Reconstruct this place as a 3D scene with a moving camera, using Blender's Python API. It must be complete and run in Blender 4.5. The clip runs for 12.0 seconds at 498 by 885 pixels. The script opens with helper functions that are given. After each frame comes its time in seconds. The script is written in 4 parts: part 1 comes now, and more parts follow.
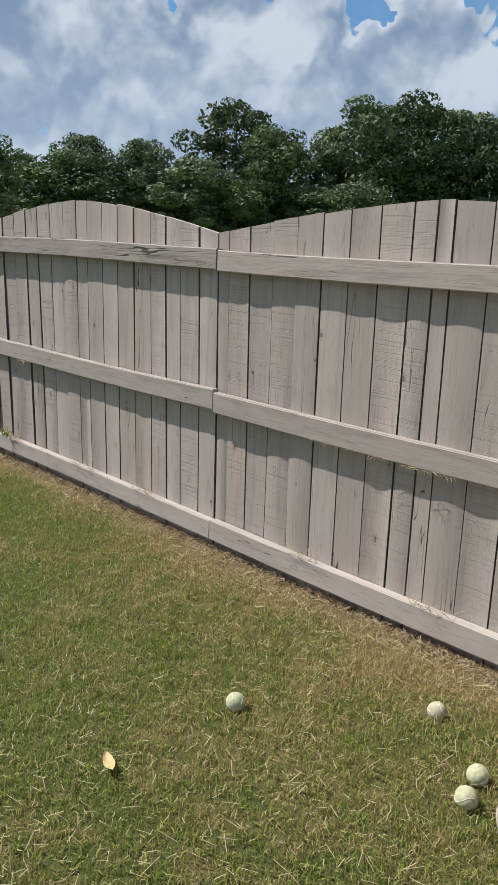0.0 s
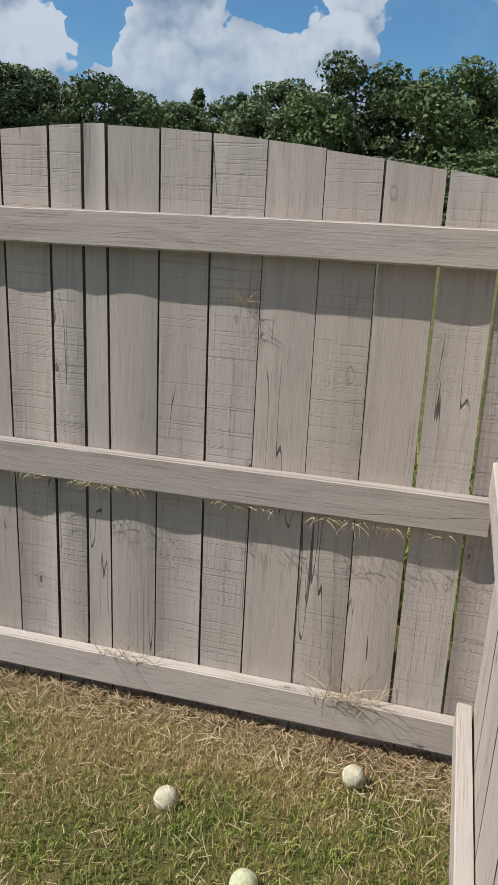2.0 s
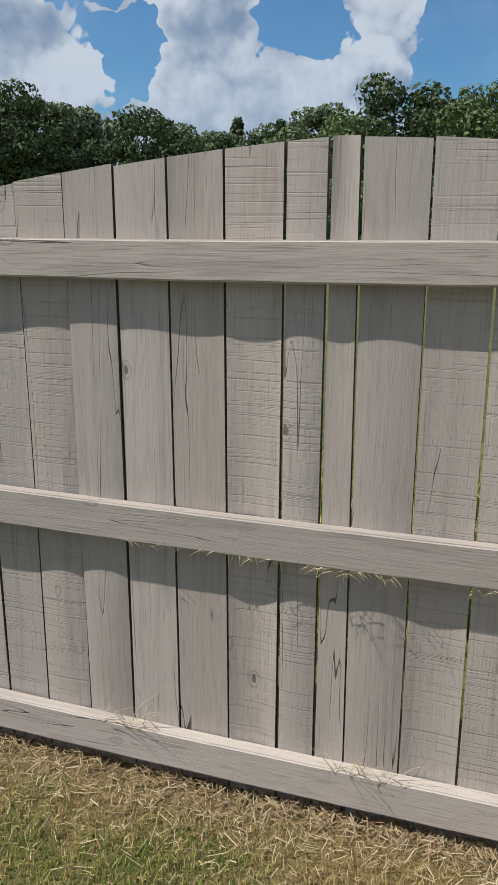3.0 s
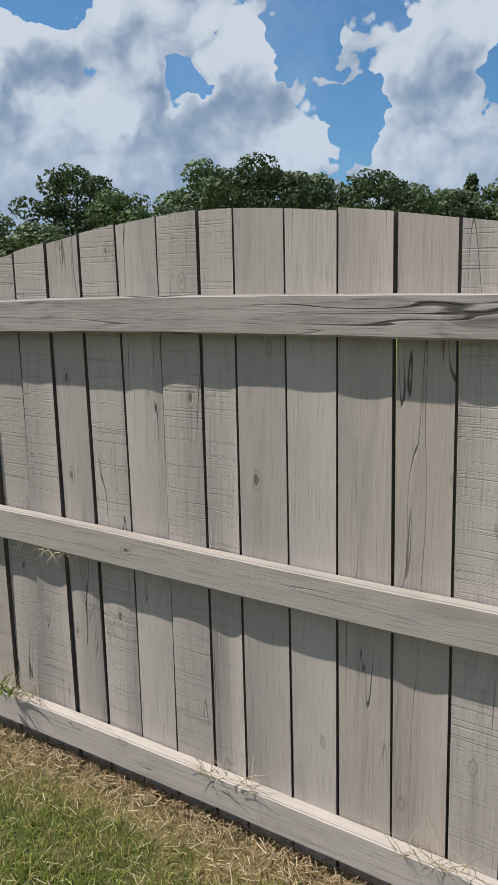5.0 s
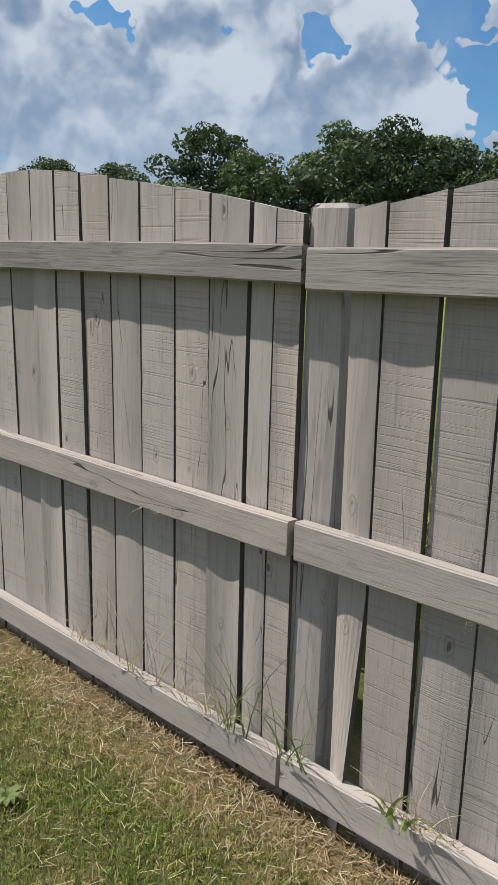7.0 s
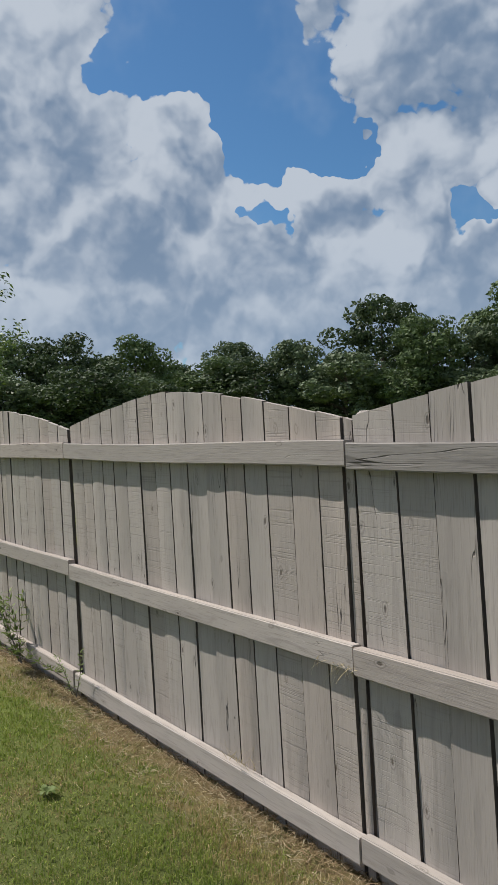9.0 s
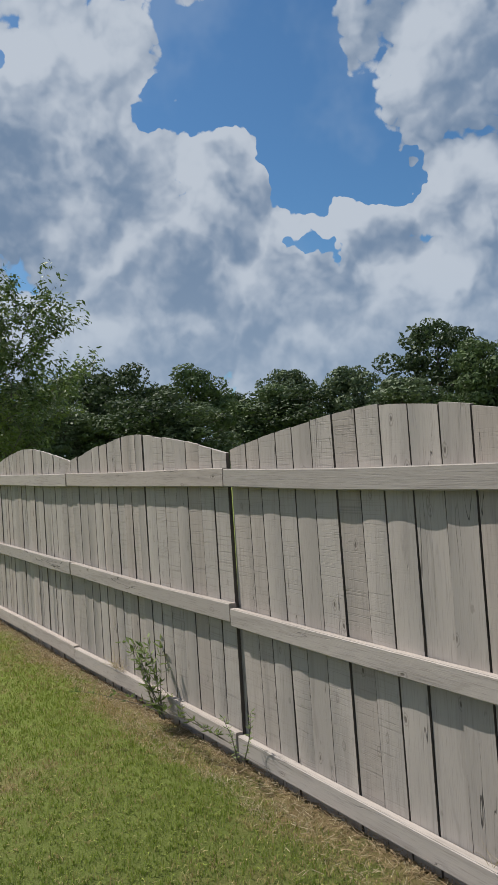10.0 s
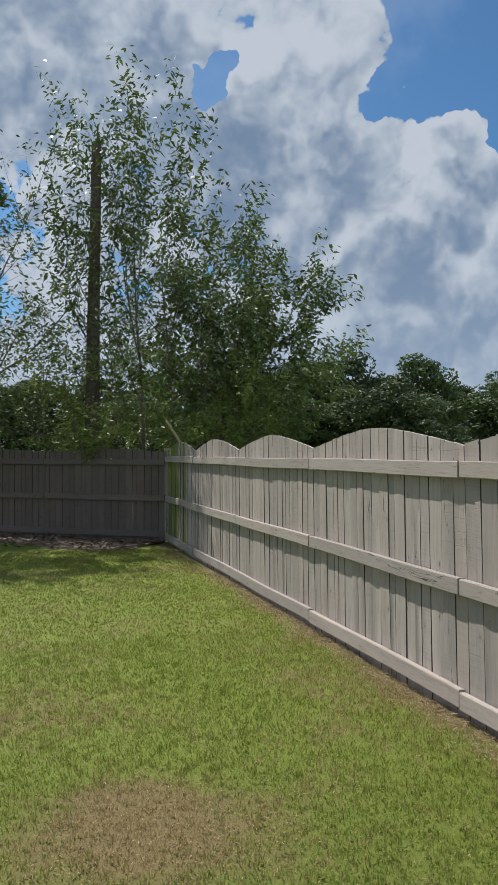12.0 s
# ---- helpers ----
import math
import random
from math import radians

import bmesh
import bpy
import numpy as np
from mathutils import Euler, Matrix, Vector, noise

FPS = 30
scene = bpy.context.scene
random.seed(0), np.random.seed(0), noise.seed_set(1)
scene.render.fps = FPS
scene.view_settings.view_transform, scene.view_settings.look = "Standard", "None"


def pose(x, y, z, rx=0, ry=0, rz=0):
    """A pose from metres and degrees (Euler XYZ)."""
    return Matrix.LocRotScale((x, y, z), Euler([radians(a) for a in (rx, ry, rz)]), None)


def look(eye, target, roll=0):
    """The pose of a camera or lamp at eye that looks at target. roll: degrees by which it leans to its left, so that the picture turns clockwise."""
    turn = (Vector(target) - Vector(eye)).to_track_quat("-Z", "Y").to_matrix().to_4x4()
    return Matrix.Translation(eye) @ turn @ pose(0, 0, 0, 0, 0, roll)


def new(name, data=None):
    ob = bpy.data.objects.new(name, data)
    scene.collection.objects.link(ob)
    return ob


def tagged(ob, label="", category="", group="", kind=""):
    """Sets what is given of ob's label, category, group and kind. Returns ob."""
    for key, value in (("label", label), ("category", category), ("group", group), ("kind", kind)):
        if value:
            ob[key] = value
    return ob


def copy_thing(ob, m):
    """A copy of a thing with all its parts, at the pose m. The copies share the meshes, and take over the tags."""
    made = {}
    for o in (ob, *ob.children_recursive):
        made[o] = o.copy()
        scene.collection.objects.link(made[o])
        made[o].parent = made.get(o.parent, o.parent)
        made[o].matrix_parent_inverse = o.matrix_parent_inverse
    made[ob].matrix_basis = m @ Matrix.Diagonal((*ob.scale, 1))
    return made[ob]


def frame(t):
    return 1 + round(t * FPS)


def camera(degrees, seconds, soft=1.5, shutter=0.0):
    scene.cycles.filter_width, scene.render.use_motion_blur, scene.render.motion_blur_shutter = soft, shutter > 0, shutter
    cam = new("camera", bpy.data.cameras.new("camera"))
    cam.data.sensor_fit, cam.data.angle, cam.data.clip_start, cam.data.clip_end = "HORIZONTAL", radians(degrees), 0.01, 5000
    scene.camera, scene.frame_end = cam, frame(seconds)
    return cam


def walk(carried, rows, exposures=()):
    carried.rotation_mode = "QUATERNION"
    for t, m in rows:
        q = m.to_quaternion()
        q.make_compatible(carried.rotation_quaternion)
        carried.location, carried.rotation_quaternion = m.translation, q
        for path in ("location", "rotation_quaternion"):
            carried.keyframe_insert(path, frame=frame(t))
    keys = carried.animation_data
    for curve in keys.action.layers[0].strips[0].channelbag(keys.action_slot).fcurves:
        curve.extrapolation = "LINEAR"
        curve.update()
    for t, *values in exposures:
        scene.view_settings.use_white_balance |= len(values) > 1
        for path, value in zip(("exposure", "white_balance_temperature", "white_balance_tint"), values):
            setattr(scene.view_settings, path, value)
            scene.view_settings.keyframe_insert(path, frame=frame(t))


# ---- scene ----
cam = camera(35.5, 12.0, soft=1.0)
PATH = [
    (0, (2.722, -2.52, 1.561), (1.37, -1.142, 1.04), 2.3),
    (0.5, (2.697, -2.454, 1.521), (1.558, -0.924, 0.92), 1.3),
    (1, (2.595, -2.26, 1.496), (1.751, -0.551, 0.889), 2.0),
    (1.2, (2.536, -2.144, 1.483), (1.836, -0.374, 0.87), 3.4),
    (1.5, (2.445, -2.057, 1.462), (1.858, -0.246, 0.85), 5.0),
    (2, (2.155, -1.986, 1.494), (1.677, -0.127, 0.932), 3.3),
    (2.5, (1.878, -1.888, 1.492), (1.372, -0.032, 0.948), 1.3),
    (3, (1.517, -1.738, 1.484), (0.926, 0.104, 0.976), 0.9),
    (3.2, (1.387, -1.703, 1.466), (0.728, 0.117, 0.966), 1.1),
    (4.8, (0.151, -1.608, 1.486), (-0.94, 0.032, 1.137), -0.7),
    (5, (-0.004, -1.6, 1.481), (-1.094, 0.036, 1.112), -0.5),
    (5.5, (-0.332, -1.57, 1.483), (-1.407, 0.062, 1.056), 0.1),
    (6, (-0.669, -1.493, 1.452), (-1.819, 0.074, 0.983), 1.2),
    (6.5, (-0.972, -1.445, 1.423), (-2.182, 0.058, 0.895), 2.6),
    (7, (-1.295, -1.462, 1.434), (-2.591, -0.008, 0.979), 2.2),
    (7.2, (-1.458, -1.494, 1.449), (-2.795, -0.06, 1.054), 1.7),
    (7.5, (-1.716, -1.532, 1.464), (-3.169, -0.196, 1.145), 0.6),
    (7.7, (-1.88, -1.554, 1.486), (-3.404, -0.293, 1.187), 0.2),
    (9.3, (-3.206, -1.848, 1.538), (-4.847, -0.704, 1.538), -2.8),
    (9.5, (-3.393, -1.887, 1.521), (-5.054, -0.772, 1.539), -2.9),
    (10, (-3.843, -2.01, 1.538), (-5.537, -0.947, 1.575), -3.1),
    (10.5, (-4.284, -2.092, 1.524), (-6.02, -1.1, 1.579), -3.1),
    (11, (-4.742, -2.235, 1.52), (-6.565, -1.417, 1.592), -2.0),
    (11.5, (-5.179, -2.386, 1.512), (-7.035, -1.643, 1.578), -0.1),
    (12, (-5.725, -2.497, 1.527), (-7.64, -1.923, 1.556), 0.0),
]
walk(cam, [(t, look(eye, target, roll)) for t, eye, target, roll in PATH],
     [(0, 0.16), (1.5, 0.05), (3.2, 0.06), (5.0, 0.12), (7.5, 0.12), (9.3, -0.14), (12, -0.08)])

# ---- light: high sun in front of the fence, broken cumulus sky ----
SUN = Vector((-0.55, -0.255, 0.795)).normalized()
sun = new("sun", bpy.data.lights.new("sun", "SUN"))
sun.data.energy, sun.data.angle, sun.data.color = 5.7, radians(0.6), (1.0, 0.955, 0.89)
sun.matrix_world = look(SUN * 30, (0, 0, 0))


class Nodes:
    """A short way to write node trees."""

    def __init__(self, tree):
        self.tree = tree

    def add(self, kind, values=None, **settings):
        n = self.tree.nodes.new(kind)
        if "operation" in settings:
            n.operation = settings["operation"]
        if "use_clamp" in settings:
            n.use_clamp = settings["use_clamp"]
        if "interpolation_type" in settings:
            n.interpolation_type = settings["interpolation_type"]
        if "data_type" in settings:
            n.data_type, n.blend_type = settings["data_type"], settings["blend_type"]
        for key, value in (values or {}).items():
            if isinstance(value, bpy.types.NodeSocket):
                self.tree.links.new(value, n.inputs[key])
            else:
                n.inputs[key].default_value = value
        return n

    def math(self, op, a, b=0.0, c=0.0, clamp=False):
        return self.add("ShaderNodeMath", {0: a, 1: b, 2: c}, operation=op, use_clamp=clamp).outputs[0]

    def vmath(self, op, a, b=(0, 0, 0)):
        return self.add("ShaderNodeVectorMath", {0: a, 1: b}, operation=op).outputs[0]

    def noise(self, vector, scale, detail=4.0, rough=0.55, distortion=0.0):
        return self.add("ShaderNodeTexNoise", {"Vector": vector, "Scale": scale, "Detail": detail, "Roughness": rough, "Distortion": distortion}).outputs[0]

    def step(self, value, lo, hi, a=0.0, b=1.0):
        return self.add("ShaderNodeMapRange", {0: value, 1: lo, 2: hi, 3: a, 4: b}, interpolation_type="SMOOTHSTEP").outputs[0]

    def mix(self, fac, a, b, blend="MIX"):
        n = self.add("ShaderNodeMix", data_type="RGBA", blend_type=blend)
        for i, v in ((0, fac), (6, a), (7, b)):
            if isinstance(v, bpy.types.NodeSocket):
                self.tree.links.new(v, n.inputs[i])
            else:
                n.inputs[i].default_value = v if i == 0 else (*v, 1)
        return n.outputs[2]


def make_sky():
    world = bpy.data.worlds.new("sky")
    scene.world = world
    world.use_nodes = True
    k = Nodes(world.node_tree)
    back = world.node_tree.nodes["Background"]
    sky = k.add("ShaderNodeTexSky")
    sky.sky_type, sky.sun_disc, sky.sun_elevation, sky.sun_rotation = "NISHITA", False, radians(53), radians(245)
    sky.air_density, sky.dust_density, sky.ozone_density = 1.0, 0.6, 1.6
    blue = k.vmath("MULTIPLY", sky.outputs[0], (0.050, 0.080, 0.100))
    way = k.add("ShaderNodeTexCoord").outputs["Generated"]
    parts = k.add("ShaderNodeSeparateXYZ", {0: way})
    up = parts.outputs[2]
    # cumulus heaps and blue holes, their outlines puffed out by billows at three scales
    def billows(v):
        shift = k.add("ShaderNodeTexNoise", {"Vector": v, "Scale": 9.0, "Detail": 3.0}).outputs[1]
        bent = k.vmath("ADD", v, k.vmath("MULTIPLY", k.vmath("SUBTRACT", shift, (0.5, 0.5, 0.5)), (0.05, 0.05, 0.05)))
        total = None
        for scale, share in ((13.0, 0.5), (31.0, 0.3), (74.0, 0.2)):
            cell = k.add("ShaderNodeTexVoronoi", {"Vector": bent, "Scale": scale}).outputs[0]
            puff = k.math("MULTIPLY", k.math("SUBTRACT", 1.0, k.math("MULTIPLY", cell, cell)), share)
            total = puff if total is None else k.math("ADD", total, puff)
        return k.math("ADD", total, k.math("MULTIPLY", k.math("SUBTRACT", k.noise(bent, 60.0, 5.0, 0.65), 0.5), 0.22))

    def blob(v, az, el, size, weight):
        d = (-math.sin(radians(az)) * math.cos(radians(el)), math.cos(radians(az)) * math.cos(radians(el)), math.sin(radians(el)))
        dot = k.add("ShaderNodeVectorMath", {0: v, 1: d}, operation="DOT_PRODUCT").outputs["Value"]
        return k.step(dot, math.cos(radians(size * 1.5)), math.cos(radians(size * 0.2)), 0.0, weight)

    def masses(v):
        """Where the heaps stand, each a round hump."""
        total = k.math("MULTIPLY", k.noise(v, 4.0, 2.0, 0.5), 0.75)
        for az, el, size in HEAPS:
            total = k.math("MAXIMUM", total, blob(v, az, el, size, 1.0))
        return total

    def holes(v):
        total = None
        for az, el, size in HOLES:
            gap = blob(v, az, el, size, 0.85)
            total = gap if total is None else k.math("MAXIMUM", total, gap)
        return total
    swirl = None
    for scale, reach in ((6.0, 0.09), (19.0, 0.06)):
        drift = k.add("ShaderNodeTexNoise", {"Vector": way, "Scale": scale, "Detail": 3.0}).outputs[1]
        drift = k.vmath("MULTIPLY", k.vmath("SUBTRACT", drift, (0.5, 0.5, 0.5)), (reach, reach, reach))
        swirl = drift if swirl is None else k.vmath("ADD", swirl, drift)
    wound = k.vmath("ADD", way, swirl)
    here, above = masses(k.vmath("NORMALIZE", wound)), masses(k.vmath("NORMALIZE", k.vmath("ADD", wound, (-0.012, 0.0, 0.036))))
    puff = billows(way)
    fine = k.math("SUBTRACT", puff, billows(k.vmath("ADD", way, (-0.006, -0.002, 0.011))))
    edge = k.math("SUBTRACT", k.math("ADD", here, k.math("MULTIPLY", k.math("SUBTRACT", puff, 0.66), 0.85)), holes(k.vmath("NORMALIZE", k.vmath("ADD", wound, swirl))))
    edge = k.math("ADD", edge, k.step(up, 0.05, 0.24, 0.16, 0.0))
    cover = k.step(edge, 0.31, 0.40)
    # the tops face the sun, the undersides are grey
    swell = k.math("SUBTRACT", k.noise(wound, 11.0, 3.0, 0.5), k.noise(k.vmath("ADD", wound, (-0.012, 0.0, 0.030)), 11.0, 3.0, 0.5))
    lit = k.math("ADD", k.math("MULTIPLY", k.math("SUBTRACT", here, above), 0.75), k.math("MULTIPLY", fine, 0.34))
    lit = k.math("ADD", lit, k.math("MULTIPLY", swell, 1.5))
    lit = k.math("ADD", lit, k.math("MULTIPLY", k.math("SUBTRACT", puff, 0.70), 0.22))
    lit = k.math("SUBTRACT", lit, k.step(edge, 0.5, 1.1, -0.06, 0.10))
    tone = k.mix(k.step(lit, -0.40, 0.30), (0.180, 0.262, 0.390), (0.545, 0.605, 0.69))
    tone = k.mix(k.step(up, 0.0, 0.30, 0.50, 0.0), tone, (0.41, 0.52, 0.66))
    veil = k.step(k.noise(way, 7.0, 4.0, 0.6), 0.45, 0.75, 0.0, 0.22)
    world.node_tree.links.new(k.mix(cover, k.mix(veil, blue, (0.42, 0.52, 0.66)), tone), back.inputs[0])
    back.inputs[1].default_value = 1.0


HOLES = ((59.5, 24.0, 3.6), (54.3, 26.5, 4.6), (50.0, 22.6, 3.8), (46.9, 20.2, 1.8), (51.9, 15.1, 1.4), (29.6, 17.4, 2.2), (37.6, 14.1, 1.4), (26.8, 9.7, 1.8),
         (76.1, 24.8, 1.8), (26.1, 12.8, 1.8), (3.4, 11.8, 3.2), (14.5, 13.6, 2.2))
HEAPS = ((70.6, 21.7, 7.0), (58.1, 19.2, 3.6), (54.2, 14.4, 3.4), (63.5, 11.6, 6.0), (47.7, 16.3, 2.4), (41.4, 16.6, 4.0), (49.0, 10.5, 5.0), (39.5, 26.5, 5.2),
         (33.9, 14.8, 2.8), (20.5, 14.0, 4.6), (40.6, 9.8, 4.4), (19.9, 8.6, 5.0), (53.0, 10.7, 6.0), (37.2, 10.6, 4.6), (9.8, 11.5, 1.9), (85.3, 28.0, 8.0), (30.0, 8.5, 3.5))
make_sky()


# ---- materials ----
def material(name):
    m = bpy.data.materials.new(name)
    m.use_nodes = True
    return m, Nodes(m.node_tree), m.node_tree.nodes["Principled BSDF"]


def finish(k, bsdf, color, rough, bump=None, strength=0.3, distance=0.004):
    k.tree.links.new(color, bsdf.inputs["Base Color"])
    if isinstance(rough, float):
        bsdf.inputs["Roughness"].default_value = rough
    else:
        k.tree.links.new(rough, bsdf.inputs["Roughness"])
    if bump is not None:
        b = k.add("ShaderNodeBump", {"Strength": strength, "Distance": distance, "Height": bump})
        k.tree.links.new(b.outputs[0], bsdf.inputs["Normal"])


def wood(name, axis, paint, bare, wear, saw=1.0, moss=0.0, deep=0.30):
    """Weathered, thinly stained softwood; axis: the way of its grain."""
    m, k, bsdf = material(name)
    at = k.add("ShaderNodeTexCoord").outputs["Object"]
    chance = k.add("ShaderNodeObjectInfo").outputs["Random"]
    shift = k.vmath("MULTIPLY", k.add("ShaderNodeCombineXYZ", {0: chance, 1: chance, 2: chance}).outputs[0], (37.0, 61.0, 83.0))
    p = k.vmath("ADD", at, shift)

    def along(a, c):
        s = [c, c, c]
        s[axis] = a
        return k.vmath("MULTIPLY", p, tuple(s))
    bend = k.noise(along(1.6, 5.0), 1.0, 2.0)
    bent = k.vmath("ADD", along(1.1, 26.0), k.vmath("MULTIPLY", k.add("ShaderNodeCombineXYZ", {0: bend, 1: bend, 2: bend}).outputs[0], (3.0, 3.0, 3.0)))
    rings = k.noise(bent, 1.0, 3.0, 0.6)
    fibre = k.noise(along(7.0, 240.0), 1.0, 3.0, 0.7)
    blotch = k.noise(along(1.3, 4.5), 1.0, 4.0, 0.6)
    split_line = k.math("ABSOLUTE", k.math("SUBTRACT", k.noise(along(0.9, 17.0), 1.0, 2.0, 0.45, 0.25), 0.5))
    cracks = k.math("MULTIPLY", k.step(split_line, 0.0012 * (1 + 3 * (deep - 0.3)), 0.005 * (1 + 3 * (deep - 0.3)), 1.0, 0.0), k.step(k.noise(along(1.9, 7.0), 1.0, 1.0), 0.52 - 0.2 * (deep - 0.3), 0.64 - 0.2 * (deep - 0.3)))
    # knots, few to a piece
    cell = k.add("ShaderNodeTexVoronoi", {"Vector": along(5.5, 11.0), "Scale": 1.0, "Randomness": 1.0})
    near = k.math("ADD", cell.outputs[0], k.math("MULTIPLY", k.math("SUBTRACT", k.noise(along(30, 80), 1.0, 2.0), 0.5), 0.12))
    pick = k.math("GREATER_THAN", k.add("ShaderNodeSeparateColor", {0: cell.outputs[1]}).outputs[0], 0.5)
    core = k.math("MULTIPLY", k.step(near, 0.045, 0.10, 1.0, 0.0), pick)
    edge = k.math("MULTIPLY", k.step(k.math("ABSOLUTE", k.math("SUBTRACT", near, 0.14)), 0.005, 0.03, 1.0, 0.0), pick)
    # band-saw lines across the grain on some pieces
    wave = k.noise(along(190.0, 2.0), 1.0, 2.0, 0.6)
    sawn = k.math("MULTIPLY", k.step(k.math("FRACT", k.math("MULTIPLY", chance, 7.31)), 0.30, 0.5), saw)
    lines = k.math("MULTIPLY", k.step(wave, 0.55, 0.68), sawn)

    tone = k.mix(k.step(chance, 0.0, 1.0, 0.0, 0.55), paint, tuple(c * 0.66 for c in paint))
    tone = k.mix(k.step(k.math("FRACT", k.math("MULTIPLY", chance, 13.7)), 0.6, 1.0, 0.0, 0.4), tone, (paint[0] * 1.02, paint[1] * 0.93, paint[2] * 0.87))
    tone = k.mix(k.step(blotch, 0.35, 0.75, 0.0, 0.55), tone, bare)
    tone = k.mix(k.step(rings, 0.50, 0.70, 0.0, deep), tone, tuple(c * 0.62 for c in bare))
    tone = k.mix(k.step(fibre, 0.5, 0.8, 0.0, wear), tone, tuple(c * 0.45 for c in bare))
    tone = k.mix(k.math("MULTIPLY", lines, 0.32), tone, tuple(c * 0.5 for c in bare))
    tone = k.mix(k.math("MULTIPLY", edge, 0.32), tone, (0.09, 0.075, 0.06))
    tone = k.mix(k.math("MULTIPLY", core, 0.8), tone, (0.10, 0.08, 0.065))
    tone = k.mix(k.math("MULTIPLY", cracks, 0.85), tone, (0.035, 0.03, 0.027))
    if moss:
        algae = k.step(k.noise(along(2.0, 9.0), 1.0, 4.0), 0.25, 0.5, 0.0, moss)
        tone = k.mix(algae, tone, (0.20, 0.24, 0.06))
    height = k.math("SUBTRACT", k.math("MULTIPLY", fibre, 0.35), k.math("MULTIPLY", cracks, 1.6))
    height = k.math("ADD", height, k.math("MULTIPLY", rings, 0.35 + deep - 0.3))
    height = k.math("SUBTRACT", height, k.math("MULTIPLY", lines, 0.28))
    height = k.math("SUBTRACT", height, k.math("MULTIPLY", core, 0.5))
    finish(k, bsdf, tone, k.step(blotch, 0.3, 0.7, 0.72, 0.92), height, 0.55, 0.004)
    bsdf.inputs["Specular IOR Level"].default_value = 0.25
    return m


PAINT, BARE = (0.435, 0.388, 0.352), (0.35, 0.310, 0.278)
BOARD = wood("board_wood", 2, PAINT, BARE, 0.55)
MOSSY = wood("mossy_wood", 2, PAINT, BARE, 0.35, 1.0, 1.0)
# end fence boards: the trees' shade is put into the colour
SHADE_BOARD = wood("shade_toned_board_wood", 2, (0.20, 0.165, 0.14), (0.15, 0.125, 0.105), 0.4)
RAIL = wood("rail_wood", 0, (0.45, 0.402, 0.365), (0.33, 0.29, 0.262), 0.75, 0.0)
OLD_RAIL = wood("grained_rail_wood", 0, (0.34, 0.310, 0.285), (0.19, 0.170, 0.155), 1.0, 0.0, 0.0, 0.8)
# end fence rails, coloured dark for the same shade
SHADE_RAIL = wood("shade_toned_rail_wood", 0, (0.21, 0.175, 0.15), (0.16, 0.135, 0.11), 0.4, 0.0)
RAIL_UP = wood("frame_wood", 2, (0.47, 0.435, 0.41), (0.40, 0.36, 0.33), 0.5, 0.0)
# board side edges, coloured dark to deepen the shade in the gaps
GAP_EDGE = wood("gap_shade_edge_wood", 2, (0.13, 0.11, 0.095), (0.09, 0.075, 0.065), 0.6, 0.0)
POST = wood("post_wood", 2, (0.41, 0.368, 0.335), (0.33, 0.29, 0.26), 0.9, 0.0, 0.0, 0.75)


def plain(name, a, b, scale, rough=0.8, bump=0.3, spread=0.0, translucent=0.0):
    """Two tones mixed by noise at two scales and, for loose pieces, by chance."""
    m, k, bsdf = material(name)
    at = k.add("ShaderNodeTexCoord").outputs["Object"]
    n = k.noise(at, scale, 5.0, 0.6)
    big = k.noise(at, scale * 0.13, 3.0)
    f = k.step(k.math("ADD", k.math("MULTIPLY", n, 0.6), k.math("MULTIPLY", big, 0.4)), 0.36, 0.64)
    if spread:
        isle = k.add("ShaderNodeNewGeometry").outputs["Random Per Island"]
        f = k.math("ADD", k.math("MULTIPLY", f, 1 - spread), k.math("MULTIPLY", isle, spread))
    finish(k, bsdf, k.mix(f, a, b), rough, n, bump)
    bsdf.inputs["Specular IOR Level"].default_value = 0.3
    if translucent:
        out = [x for x in m.node_tree.nodes if x.type == "OUTPUT_MATERIAL"][0]
        glow = k.add("ShaderNodeBsdfTranslucent", {0: k.mix(f, tuple(c * 1.3 for c in a), tuple(c * 1.3 for c in b))})
        both = k.add("ShaderNodeMixShader", {0: translucent, 1: bsdf.outputs[0], 2: glow.outputs[0]})
        k.tree.links.new(both.outputs[0], out.inputs[0])
    return m


def lawn_tone(k, where):
    """0 where the turf is green, 1 where it is dry; drier beside the fence."""
    patch = k.noise(where, 1.1, 4.0, 0.6)
    small = k.noise(where, 8.0, 4.0, 0.7)
    y = k.add("ShaderNodeSeparateXYZ", {0: where}).outputs[1]
    edge = k.math("MULTIPLY", k.step(k.math("ADD", y, k.math("MULTIPLY", k.noise(where, 2.3, 2.0), 0.35)), -0.24, 0.18), k.step(y, 0.3, 0.6, 1.0, 0.0))
    v = k.math("ADD", k.math("MULTIPLY", patch, 0.55), k.math("MULTIPLY", small, 0.45))
    worn = k.add("ShaderNodeVectorMath", {0: where, 1: (-9.0, -1.95, 0.0)}, operation="DISTANCE").outputs["Value"]
    v = k.math("ADD", v, k.step(k.math("ADD", worn, k.math("MULTIPLY", small, 0.7)), 0.45, 1.1, 0.22, 0.0))
    parched = k.add("ShaderNodeVectorMath", {0: where, 1: (2.0, -0.3, 0.0)}, operation="DISTANCE").outputs["Value"]
    v = k.math("ADD", v, k.step(k.math("ADD", parched, k.math("MULTIPLY", small, 0.5)), 0.3, 1.4, 0.06, 0.0))
    return k.math("ADD", v, k.math("MULTIPLY", edge, 0.17))


